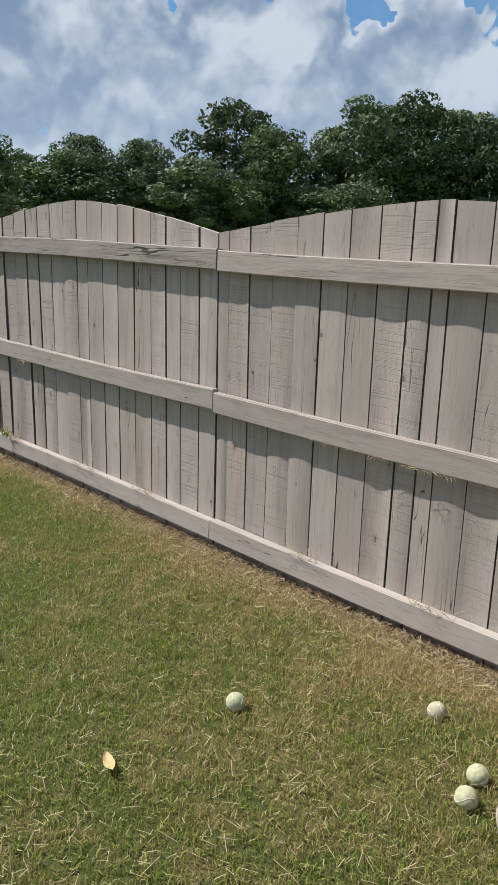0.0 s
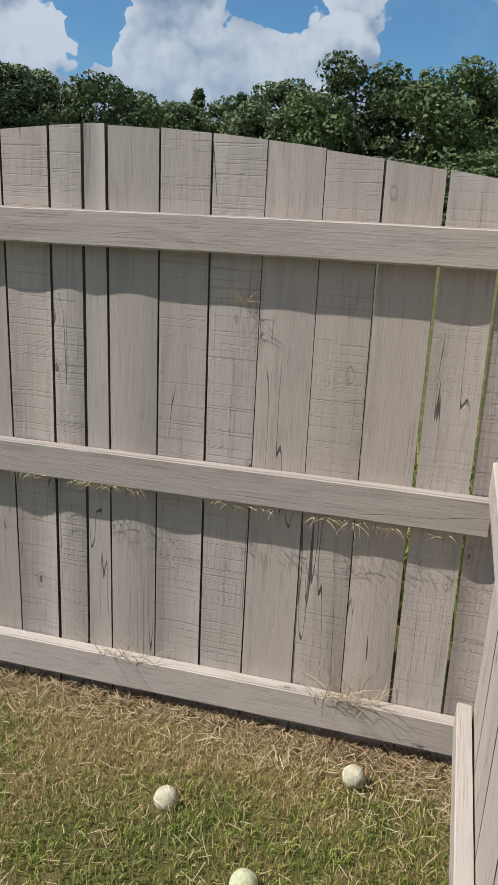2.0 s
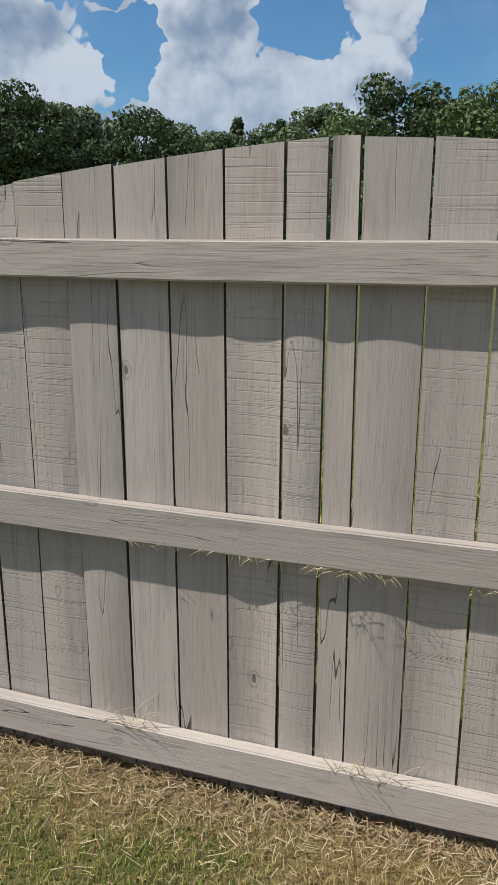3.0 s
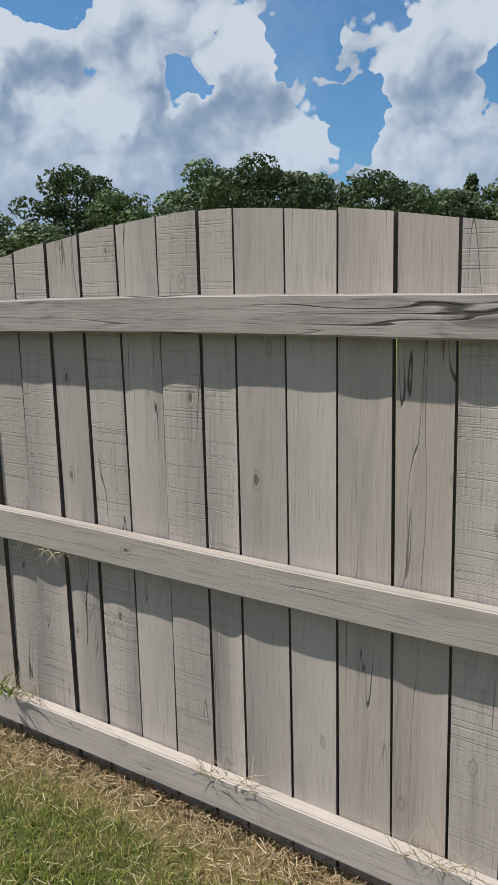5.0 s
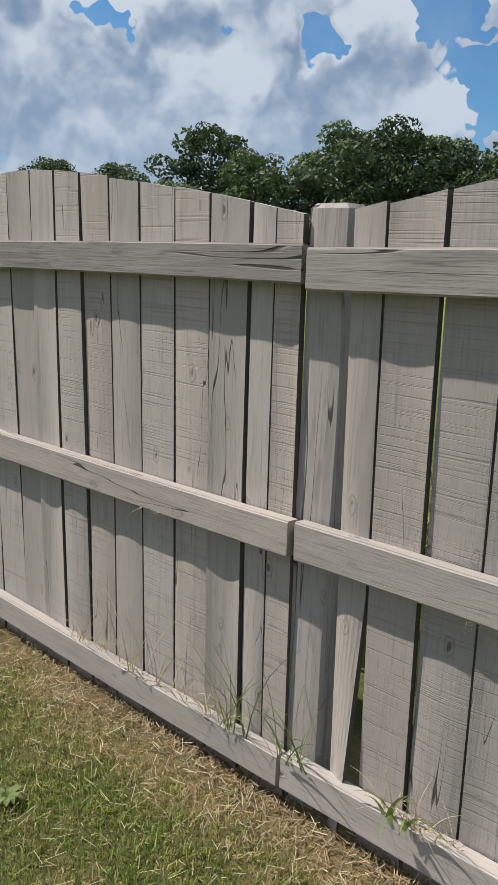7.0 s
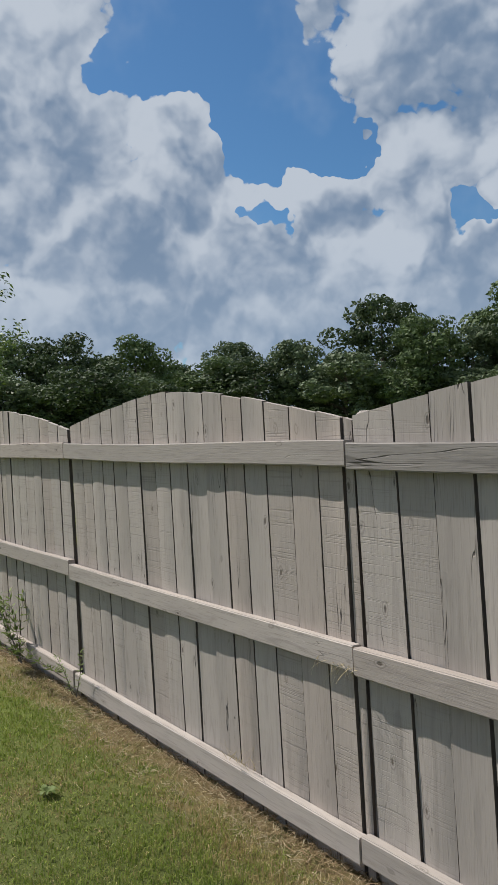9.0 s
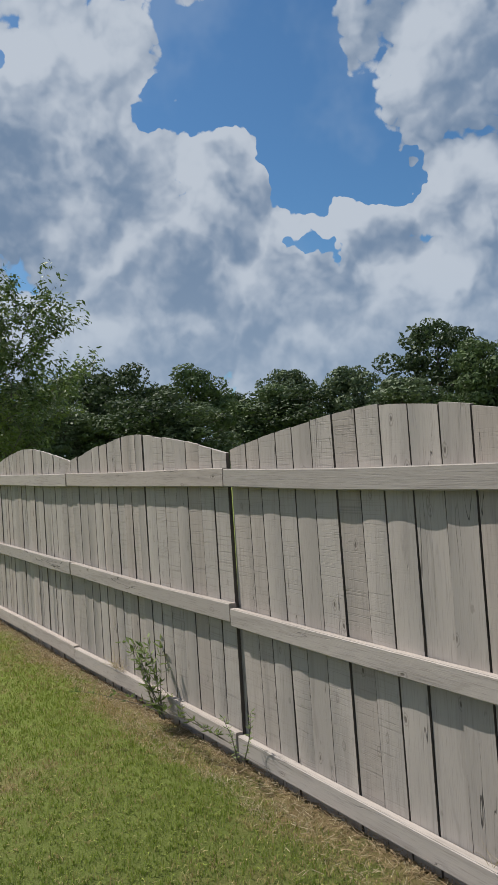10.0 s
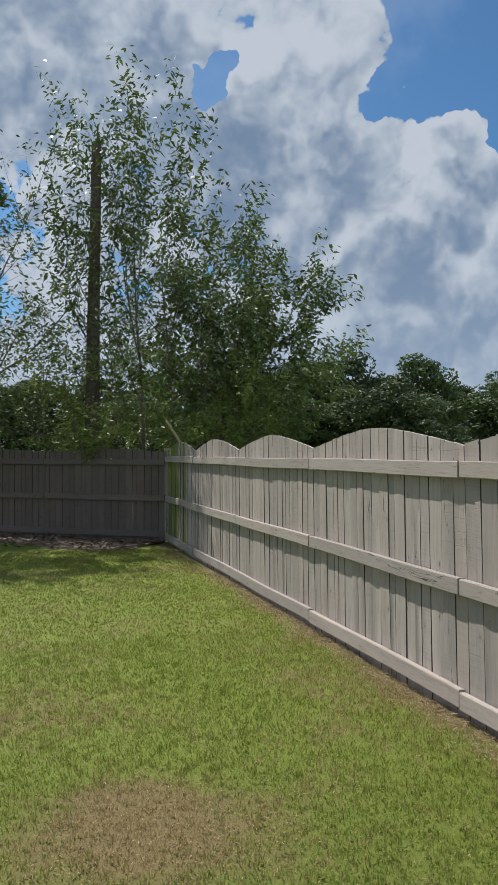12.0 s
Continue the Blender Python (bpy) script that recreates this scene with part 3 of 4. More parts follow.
# ---- lawn ----
def grass(name, x0, x1, y0, y1, per_m2, tall, wide, seed, keep=None, label="", bend=1.0):
    """Blades of two pieces, standing in small tufts with thin places between."""
    g = np.random.default_rng(seed)
    n = int((x1 - x0) * (y1 - y0) * per_m2)
    x, y = g.uniform(x0, x1, n), g.uniform(y0, y1, n)
    tufts = g.integers(0, max(1, n // 9), n)
    cx, cy = g.uniform(x0, x1, n)[tufts], g.uniform(y0, y1, n)[tufts]
    loose = g.uniform(0, 1, n) < 0.45
    x = np.where(loose, x, cx + g.normal(0, 0.011, n))
    y = np.where(loose, y, cy + g.normal(0, 0.011, n))
    ok = (y < y1) & (y > y0)
    if keep is not None:
        ok &= keep(x, y, g)
    x, y, tufts = x[ok], y[ok], tufts[ok]
    n = len(x)
    clump = 0.65 + 0.35 * np.sin(x * 19 + 2 * np.sin(y * 13)) * np.sin(y * 23 + 2 * np.sin(x * 11))
    h = tall * g.uniform(0.45, 1.25, n) * (0.6 + 0.5 * clump)
    a, lean = g.uniform(0, 2 * np.pi, n), g.uniform(0.05, 1.0, n) ** 1.2 * 1.25 * bend
    face = g.uniform(0, 2 * np.pi, n)
    w = wide * g.uniform(0.5, 1.4, n)
    base = np.stack((x, y, ground_z(x, y) - 0.004), 1)
    side = np.stack((np.cos(face), np.sin(face), np.zeros(n)), 1) * w[:, None] / 2
    out = np.stack((np.cos(a), np.sin(a), np.zeros(n)), 1)
    up = np.array((0, 0, 1))
    tip = base + out * (h * np.sin(lean))[:, None] + up * (h * np.maximum(np.cos(lean), 0.15))[:, None]
    mid = base + out * (h * 0.36 * np.sin(lean * 0.6))[:, None] + up * (h * 0.55 * np.maximum(np.cos(lean * 0.5), 0.2))[:, None]
    v = np.stack((base - side * 0.8, base + side * 0.8, mid + side, mid - side, tip), 1).astype(np.float32)
    me = bpy.data.meshes.new(name)
    me.vertices.add(n * 5)
    me.vertices.foreach_set("co", v.reshape(-1))
    me.loops.add(n * 7)
    me.loops.foreach_set("vertex_index", (np.arange(n)[:, None] * 5 + np.array((0, 1, 2, 3, 3, 2, 4))).astype(np.int32).reshape(-1))
    me.polygons.add(n * 2)
    me.polygons.foreach_set("loop_start", (np.arange(n)[:, None] * 7 + np.array((0, 4))).astype(np.int32).reshape(-1))
    me.update(calc_edges=True)
    me.materials.append(BLADES)
    return tagged(new(name, me), label, "grass", kind="stuff")


def bare(x, y, g):
    """Thin the turf in the bare strip along the fence's foot."""
    return g.uniform(0, 1, len(x)) < np.clip((-0.045 - y) / np.where(x < -7.5, 0.06, 0.13), np.where(x < -7.5, 0.5, 0.08), 1.0)


grass("lawn_grass", -5.6, 3.4, -2.0, -0.045, 20000, 0.034, 0.0029, 11, bare, "short green and straw-dry lawn grass")
grass("lawn_grass", -12.2, -5.6, -5.0, -0.045, 8000, 0.030, 0.0040, 12, bare, "short green lawn grass with dry strands")
grass("lawn_grass", -18.2, -12.2, -8.5, -0.045, 4000, 0.028, 0.0056, 13, bare, "short bright green lawn grass")
grass("lawn_grass", -5.6, -2.0, -4.0, -2.0, 6000, 0.038, 0.0044, 14, None, "short green lawn grass with dry strands")
grass("field_grass", -10.0, 3.0, 0.75, 2.0, 1400, 0.55, 0.013, 15, None, "taller rough grass behind the fence", 0.6)


# ---- straw, weeds and dead grass at the fence ----
def strands(name, n, spread, length, up, mat, seed, width=0.002, droop=1.0):
    """A loose bunch of bent dry or green strands."""
    r = random.Random(seed)
    corners = []
    for _ in range(n):
        a = r.uniform(0, 2 * math.pi)
        out = Vector((math.cos(a), math.sin(a) * 0.55 - 0.15, 0))
        p = Vector((r.uniform(-spread, spread), r.uniform(-0.02, 0.012), 0))
        d = (out * r.uniform(0.2, 0.9) + Vector((0, 0, up * r.uniform(0.5, 1.2)))).normalized()
        l = length * r.uniform(0.4, 1.15)
        side = d.cross(Vector((r.uniform(-1, 1), r.uniform(-1, 1), 0.3))).normalized() * width
        segs = 5
        for i in range(segs):
            q = p + d * (l / segs)
            t0, t1 = 1 - i / segs * 0.7, 1 - (i + 1) / segs * 0.8
            corners.append([p - side * t0, p + side * t0, q + side * t1, q - side * t1])
            d = (d + Vector((0, 0, -0.22 * droop)) + out * 0.05).normalized()
            p = q
    return tagged(quads(name, [[tuple(c) for c in q] for q in corners], mat), kind="stuff")


def place(ob, x, y, z, label, category, group=""):
    ob.matrix_basis = pose(x, y, z)
    return tagged(ob, label, category, group)


for i, (x, n, l) in enumerate(((1.98, 46, 0.16), (1.30, 16, 0.13), (0.62, 14, 0.12), (-0.55, 22, 0.12), (-1.15, 24, 0.10), (-2.02, 34, 0.15), (-2.75, 24, 0.14), (-3.3, 18, 0.16), (-5.6, 16, 0.12), (-8.9, 40, 0.20))):
    place(strands("straw_tuft", int(n * 1.7), 0.10, l, 0.8, STRAW, 100 + i, 0.0013), x, 0.01, 0.136, "tuft of dead dry grass caught on the bottom rail", "dry grass", "dead grass on the rails")
for i, (x, n, l) in enumerate(((1.62, 24, 0.045), (1.95, 28, 0.06), (0.93, 18, 0.04), (1.22, 34, 0.045), (0.72, 14, 0.04), (2.12, 16, 0.05), (-1.85, 20, 0.06), (-4.95, 22, 0.09), (-3.0, 12, 0.05))):
    place(strands("straw_wisp", int(n * 1.6), 0.11, l, -0.15, STRAW, 130 + i, 0.0010), x, 0.0, 0.708, "wisp of dry straw stuck under the middle rail", "straw", "straw under the rail")
place(strands("straw_wisp", 26, 0.02, 0.10, 0.6, STRAW, 150, 0.0008), 1.60, 0.03, 1.27, "wisp of dry straw wedged between two boards", "straw")
for i, (x, n, l) in enumerate(((-2.62, 24, 0.34), (-2.40, 22, 0.24), (-3.1, 12, 0.30), (-2.95, 12, 0.24))):
    place(strands("grass_tuft", n, 0.06, l, 1.5, WEED if i < 2 else STRAW, 160 + i, 0.0021, 1.0), x, 0.005, 0.13, "long half-dry grass blades growing up through the bottom rail", "grass", "long grass at the fence")
place(strands("grass_tuft", 8, 0.04, 0.17, 1.0, WEED, 170, 0.006, 1.7), -2.08, -0.01, 0.15, "broad green grass blades bent over the bottom rail", "grass")
for i in range(90):
    x = rng.uniform(-9.5, 2.2)
    place(strands("dead_grass", rng.randint(26, 46), 0.13, rng.uniform(0.04, 0.085), 0.5, STRAW, 200 + i, 0.0008, 1.2), x, rng.uniform(-0.26, -0.09), -0.03, "flattened dead straw-coloured grass along the fence foot", "dry grass", "dead grass along the fence")


def leafy_weed(name, stems, seed, tall, leaf, run, rise=1.0):
    """A weed with thin stems and narrow leaves."""
    r = random.Random(seed)
    thing = new(name)
    tubes, leaves = [], []
    for s in range(stems):
        p, d = Vector((r.uniform(-0.05, 0.05), 0, 0)), Vector((run * r.uniform(0.3, 1.2), r.uniform(-0.35, 0.1), rise)).normalized()
        path = [p]
        for i in range(9):
            d = (d + Vector((r.uniform(-0.2, 0.2), r.uniform(-0.12, 0.12), r.uniform(-0.12, 0.08)))).normalized()
            p = p + d * tall / 9
            path.append(p)
            for _ in range(5):
                out = Vector((r.uniform(-1, 1), r.uniform(-1, 1), r.uniform(-0.2, 0.8))).normalized()
                tip = p + out * leaf * r.uniform(0.6, 1.2)
                side = out.cross(d).normalized() * leaf * 0.12
                mid = p.lerp(tip, 0.45)
                leaves.append([tuple(p), tuple(mid + side), tuple(tip), tuple(mid - side)])
        tubes.append(tube(path, [0.003 * (1 - 0.07 * i) for i in range(10)], 4))
    v, f = join_tubes(tubes)
    raw("stem", v, f, TWIG, thing)
    quads("leaves", leaves, WEED, thing)
    return thing


place(leafy_weed("weed_plant", 6, 5, 0.48, 0.07, -0.5), -8.08, -0.06, 0.02, "feathery green weed leaning up against the fence", "weed")
place(leafy_weed("weed_plant", 3, 6, 1.0, 0.045, -1.6, 0.35), -7.30, -0.06, 0.1, "thin browning weed stems trailing along the bottom rail", "weed")
place(leafy_weed("weed_plant", 2, 8, 0.30, 0.03, 0.2), -7.2, -0.05, 0.02, "thin green weed stalks at the fence foot", "weed")


def rosette(seed, size, leaves):
    r = random.Random(seed)
    thing = new("broadleaf_weed")
    for i in range(leaves):
        verts, faces = [], []
        a, l = 6.283 * i / leaves + r.uniform(-0.3, 0.3), size * r.uniform(0.6, 1.1)
        o, s = Vector((math.cos(a), math.sin(a), 0)), Vector((-math.sin(a), math.cos(a), 0))
        n = len(verts)
        for t, w, z in ((0.0, 0.05, 0.0), (0.35, 0.2, 0.35), (0.7, 0.22, 0.42), (1.0, 0.03, 0.25)):
            verts += [tuple(o * l * t + s * w * l + Vector((0, 0, z * l))), tuple(o * l * t + Vector((0, 0, z * l - 0.04 * l))), tuple(o * l * t - s * w * l + Vector((0, 0, z * l)))]
        for q in range(3):
            for c in range(2):
                faces.append((n + q * 3 + c, n + q * 3 + c + 1, n + q * 3 + c + 4, n + q * 3 + c + 3))
        raw("leaf", verts, faces, WEED, thing)
    return thing


place(rosette(1, 0.048, 26), -2.33, -0.50, 0.01, "low green broadleaf weed in the lawn", "weed", "lawn weeds")
place(rosette(2, 0.05, 14), -6.15, -0.62, 0.01, "low green broadleaf weed in the lawn", "weed", "lawn weeds")
place(rosette(3, 0.05, 10), -2.95, -0.52, 0.01, "low green broadleaf weed in the lawn", "weed", "lawn weeds")


# ---- balls ----
def tennis_ball(x, y, felt, label, turned, sunk=0.004, size=0.033):
    thing = new("tennis_ball")
    thing.matrix_basis = pose(x, y, size - sunk + float(ground_z(x, y)), *turned)
    bm = bmesh.new()
    bmesh.ops.create_icosphere(bm, subdivisions=4, radius=size)
    for v in bm.verts:
        v.co *= 1 + 0.012 * noise.noise(v.co * 90)
    part("felt", bm, felt, thing, smooth=True)
    path = []
    for i in range(41):
        t = 2 * math.pi * i / 40
        p = Vector((math.cos(t) + 0.35 * math.cos(3 * t), math.sin(t) - 0.35 * math.sin(3 * t), 1.15 * math.sin(2 * t))).normalized()
        path.append(tuple(p * size * 1.004))
    v, f = tube(path, [0.0011] * 41, 5)
    raw("seam", v, f, SEAM, thing)
    return tagged(thing, label, "tennis ball", "balls on the lawn")


tennis_ball(1.098, -0.88, FELT, "faded pale green tennis ball on the lawn", (20, 40, 0))
tennis_ball(1.575, -0.385, FELT_B, "sun-bleached cream tennis ball half sunk in grass", (70, 10, 30), 0.016)
tennis_ball(1.845, -0.597, FELT, "faded yellow-green tennis ball beside another ball", (10, 70, 60))
tennis_ball(1.873, -0.712, FELT, "faded pale green tennis ball beside a larger ball", (50, 20, 100))
tennis_ball(2.035, -0.14, FELT_B, "dirty grey-white tennis ball at the fence foot", (80, 30, -20))


def football(x, y, size):
    """An old ball: its thin panels shrunken, with gaps and lifted edges."""
    thing = new("football")
    thing.matrix_basis = pose(x, y, size * 0.96, 24, 12, 40)
    bm = bmesh.new()
    bmesh.ops.create_icosphere(bm, subdivisions=4, radius=size * 0.988)
    part("lining", bm, BALL_GAP, thing, smooth=True)
    # seeds: corners and face middles of an icosahedron make 12 + 20 panels
    ico = bmesh.new()
    bmesh.ops.create_icosphere(ico, subdivisions=1, radius=1.0)
    seeds = [v.co.normalized() for v in ico.verts] + [f.calc_center_median().normalized() for f in ico.faces]
    neighbours = [[w for w in seeds if 0.01 < (w - s).length < 0.95] for s in seeds]
    r = random.Random(3)
    for s, near in zip(seeds, neighbours):
        a = s.orthogonal().normalized()
        b = s.cross(a)
        rim = []
        for i in range(24):
            t = 2 * math.pi * i / 24
            d = a * math.cos(t) + b * math.sin(t)
            reach = 0.8
            for w in near:
                # the plane halfway to the neighbour bounds the panel
                m = (w - s)
                k = d.dot(m)
                if k > 1e-4:
                    reach = min(reach, ((1 - s.dot(w)) / k))
            rim.append((s + d * reach * 1.0 * (1 - max(0.0, r.uniform(-0.12, 0.13)))).normalized())
        bm = bmesh.new()
        mid = bm.verts.new(s * size * 1.0)
        rings = []
        for frac, lift in ((0.5, 1.0), (0.85, 1.0), (1.0, 1.0 + r.uniform(-0.002, 0.010)), (1.0, 0.985)):
            rings.append([bm.verts.new(s.lerp(q, frac).normalized() * size * (lift + 0.012 * noise.noise(q * 3.1))) for q in rim])
        for i in range(24):
            j = (i + 1) % 24
            bm.faces.new((mid, rings[0][i], rings[0][j]))
            for q in range(3):
                bm.faces.new((rings[q][i], rings[q + 1][i], rings[q + 1][j], rings[q][j]))
        part("panel", bm, BALL, thing, smooth=True)
    ico.free()
    return tagged(thing, "old cream football with shrunken peeling panels", "ball", "balls on the lawn")


football(2.078, -0.735, 0.096)

# a curled dead leaf
verts, faces = [], []
for i in range(9):
    t = i / 8
    w = 0.016 * math.sin(math.pi * min(t * 1.05, 1)) ** 0.7 + 0.001
    for j in range(5):
        u = j / 2 - 1
        verts.append((0.105 * (t - 0.5), w * u, 0.006 * u * u + 0.012 * (t - 0.4) ** 2 * 4 + 0.002))
for i in range(8):
    for j in range(4):
        faces.append((i * 5 + j, i * 5 + j + 1, i * 5 + j + 6, i * 5 + j + 5))
leaf = raw("dead_leaf", verts, faces, DRY_LEAF)
leaf.matrix_basis = pose(1.07, -1.372, 0.020, 8, 0, -22)
tagged(leaf, "curled tan dead leaf lying on the lawn", "leaf")

# dry thatch and brown clippings along the fence foot
def thatch(name, n, reach, material, seed, label, category):
    rng = random.Random(seed)
    bits = []
    for i in range(n):
        x = 2.3 - 18.0 * rng.random() ** 1.35
        y = 0.035 - abs(rng.gauss(0, reach * 1.5)) * (0.75 + 0.35 * math.sin(x * 3.1) * math.sin(x * 1.3))
        turn = rng.uniform(0, 2 * math.pi)
        l, w = rng.uniform(0.007, 0.024), rng.uniform(0.0005, 0.0011)
        q = Vector((x, y, float(ground_z(x, y)) + rng.uniform(0.004, 0.030)))
        v = Vector((math.cos(turn) * l, math.sin(turn) * l, rng.uniform(-0.010, 0.012)))
        o = Vector((-math.sin(turn) * w, math.cos(turn) * w, rng.uniform(-0.001, 0.001)))
        bits.append([tuple(q - v - o), tuple(q + v - o), tuple(q + v + o), tuple(q - v + o)])
    tagged(quads(name, bits, material), label, category, kind="stuff")


thatch("dead_thatch", 20000, 0.07, THATCH, 41, "brown dead thatch along the foot of the fence", "dead grass")
thatch("dry_clippings", 9000, 0.12, STRAW, 42, "dry straw-coloured clippings along the fence foot", "dry grass")

def loose_straw(n, seed):
    """Pale cut strands lying criss-cross in the turf."""
    g = np.random.default_rng(seed)
    x, y = g.uniform(-5.0, 3.2, n), g.uniform(-2.0, -0.08, n)
    a, l, w = g.uniform(0, 2 * np.pi, n), g.uniform(0.008, 0.028, n), g.uniform(0.0005, 0.0010, n)
    p = np.stack((x, y, ground_z(x, y) + g.uniform(0.016, 0.036, n)), 1)
    along = np.stack((np.cos(a) * l, np.sin(a) * l, g.uniform(-0.35, 0.35, n) * l), 1)
    across = np.stack((-np.sin(a) * w, np.cos(a) * w, np.zeros(n)), 1)
    tagged(quads("cut_straw", np.stack((p - along - across, p + along - across, p + along + across, p - along + across), 1), STRAW), "pale cut straw lying in the lawn", "dry grass", kind="stuff")


loose_straw(5000, 77)

# the leaf litter before the shaded fence, and shed leaves
litter = []
for _ in range(5200):
    s = rng.uniform(-9.0, 0.0)
    d = abs(rng.gauss(0, 0.75)) + 0.02
    q = away @ Vector((s, -d, rng.uniform(0.002, 0.03)))
    a, l = rng.uniform(0, 6.28), rng.uniform(0.02, 0.07)
    o, v = Vector((math.cos(a), math.sin(a), rng.uniform(-0.4, 0.4))) * l, Vector((-math.sin(a), math.cos(a), rng.uniform(-0.5, 0.5))) * l * 0.4
    litter.append([tuple(q - o), tuple(q + v), tuple(q + o), tuple(q - v)])
tagged(quads("leaf_litter", litter, MULCH), "brown leaf litter and mulch under the trees", "leaf litter", kind="stuff")
bm = slab(24, 6, 1, lambda u, v, w: tuple(away @ Vector((-10 * u, -1.55 * v * (0.85 + 0.15 * math.sin(17 * u)), 0.004 + 0.012 * w * (1 - v)))))
tagged(part("mulch_bed", bm, MULCH), "brown mulch bed along the shaded fence", "mulch bed", kind="structure")


# ---- the far woods ----
def crown_leaves(seed, height, radius, low, puffs, count, leaf, spire=False):
    """Leaf sprays in many overlapping heaps, with gaps between them."""
    g = np.random.default_rng(seed)
    out = []
    for i in range(puffs):
        t = g.uniform(0, 1)
        z = height * (low + (0.94 - low) * t)
        reach = radius * ((1 - t) ** 0.8 if spire else math.sqrt(max(0.06, 1 - (abs(t - 0.42) / 0.62) ** 2.2)))
        a, q = g.uniform(0, 2 * np.pi), reach * g.uniform(0.1 if spire else 0.35, 0.95)
        c = np.array((q * np.cos(a), q * np.sin(a), z))
        size = radius * (0.15 if spire else g.uniform(0.16, 0.36))
        d = g.normal(size=(count, 3))
        d /= np.linalg.norm(d, axis=1)[:, None]
        p = c + d * size * g.uniform(0.72, 1.05, count)[:, None] ** 0.5 * np.array((1.1, 1.1, 0.8))
        n = d + g.normal(size=(count, 3)) * 0.55
        n /= np.linalg.norm(n, axis=1)[:, None]
        u = np.cross(n, g.normal(size=(count, 3)))
        u /= np.linalg.norm(u, axis=1)[:, None]
        v = np.cross(n, u)
        l = leaf * g.uniform(0.5, 1.3, count)[:, None]
        out.append(np.stack((p - u * l, p + v * l * 0.55, p + u * l, p - v * l * 0.55), 1))
    return np.concatenate(out)


def far_tree(seed, height, radius, mat, low=0.16, spire=False, label=""):
    thing = new("tree")
    r = random.Random(seed)
    tubes = [tube([(0, 0, 0), (0.1, 0, height * 0.3), (0, 0.15, height * 0.6), (0.1, 0, height * 0.85)], [height * 0.022, height * 0.018, height * 0.012, height * 0.004], 7)]
    for i in range(9):
        a, z = r.uniform(0, 6.28), height * r.uniform(0.2, 0.6)
        tubes.append(tube([(0, 0, z), (math.cos(a) * radius * 0.4, math.sin(a) * radius * 0.4, z + height * 0.08), (math.cos(a) * radius * 0.75, math.sin(a) * radius * 0.75, z + height * 0.12)],
                          [height * 0.008, height * 0.005, height * 0.002], 5))
    v, f = join_tubes(tubes)
    raw("trunk", v, f, BARK, thing)
    quads("crown", crown_leaves(seed, height, radius, low, 64 if not spire else 150, 190 if not spire else 46, 0.275 if not spire else 0.26, spire), mat, thing)
    return tagged(thing, label, "tree", "trees of the far wood")


OAK = "broad green leafy tree of the far wood"
kinds = [far_tree(301, 16, 5.6, FAR_LEAF, 0.12, label=OAK), far_tree(302, 16, 6.4, FAR_LEAF_C, 0.10, label="dark dense round-headed tree of the far wood"),
         far_tree(303, 16, 5.0, FAR_LEAF_B, 0.12, label="grey-green loose-leaved tree of the far wood"), far_tree(304, 16, 3.0, FAR_LEAF_C, 0.1, True, "narrow pointed conifer standing in the far wood"),
         far_tree(305, 16, 5.4, FAR_LEAF_B, 0.08, label=OAK)]
first = dict.fromkeys(range(5), True)


def plant(kind, x, y, height, turn_by, wide=1.0):
    s = height / 16
    m = pose(x, y, -0.1, 0, 0, turn_by) @ Matrix.Diagonal((s * wide, s * wide, s, 1))
    if first[kind]:
        first[kind] = False
        kinds[kind].matrix_basis = m
        return kinds[kind]
    ob = copy_thing(kinds[kind], m)
    ob.matrix_basis = m
    return ob


def sight(ex, ey, azimuth, elevation, distance):
    a = radians(azimuth)
    return ex - distance * math.sin(a), ey + distance * math.cos(a), 1.5 + distance * math.tan(radians(elevation))


WOOD = ((60.8, 4.6, 0), (56.6, 6.0, 2), (52.2, 6.0, 4), (49.0, 5.0, 2), (46.1, 8.4, 1), (43.4, 7.0, 0), (40.2, 6.2, 4), (37.2, 8.7, 0), (34.4, 9.0, 1), (31.6, 8.5, 2), (29.0, 8.2, 4),
        (25.4, 8.1, 1), (21.9, 6.6, 0), (19.2, 8.2, 3), (16.3, 8.1, 3), (20.6, 7.0, 2), (17.7, 7.2, 0), (14.9, 7.4, 4), (23.4, 7.2, 0), (13.4, 8.6, 2), (11.2, 8.0, 0), (8.6, 10.0, 1), (5.0, 9.2, 4), (1.8, 9.9, 0), (-2.0, 9.5, 2), (-6.0, 9.2, 1), (-11.0, 9.0, 0))
for i, (az, el, kind) in enumerate(WOOD):
    x, y, h = sight(2.2, -2.1, az, el, 105 + 6 * math.sin(i * 2.1))
    plant(kind, x, y, h * 1.03, i * 47, 1.08 if kind != 3 else 1.0)
for i, (az, el, kind) in enumerate(((62.0, 6.7, 0), (64.8, 5.6, 4), (67.1, 7.0, 1), (70.6, 6.6, 0), (74.0, 6.2, 2), (77.5, 6.0, 4), (81.0, 5.6, 0), (85.0, 5.4, 2), (89.0, 5.2, 4), (94.0, 5.0, 0))):
    x, y, h = sight(-3.9, -2.0, az, el, 82)
    plant(kind, x, y, h * 1.03, i * 61, 1.1)
# lower growth in front of and between them
for i in range(38):
    az = -14 + i * 2.95
    x, y, h = sight(-1.0, -2.0, az + rng.uniform(-0.8, 0.8), rng.uniform(3.0, 5.2), 90 + rng.uniform(-5, 18) if az < 60 else 72)
    plant((0, 2, 4, 1)[i % 4], x, y, h, i * 31, 1.7)


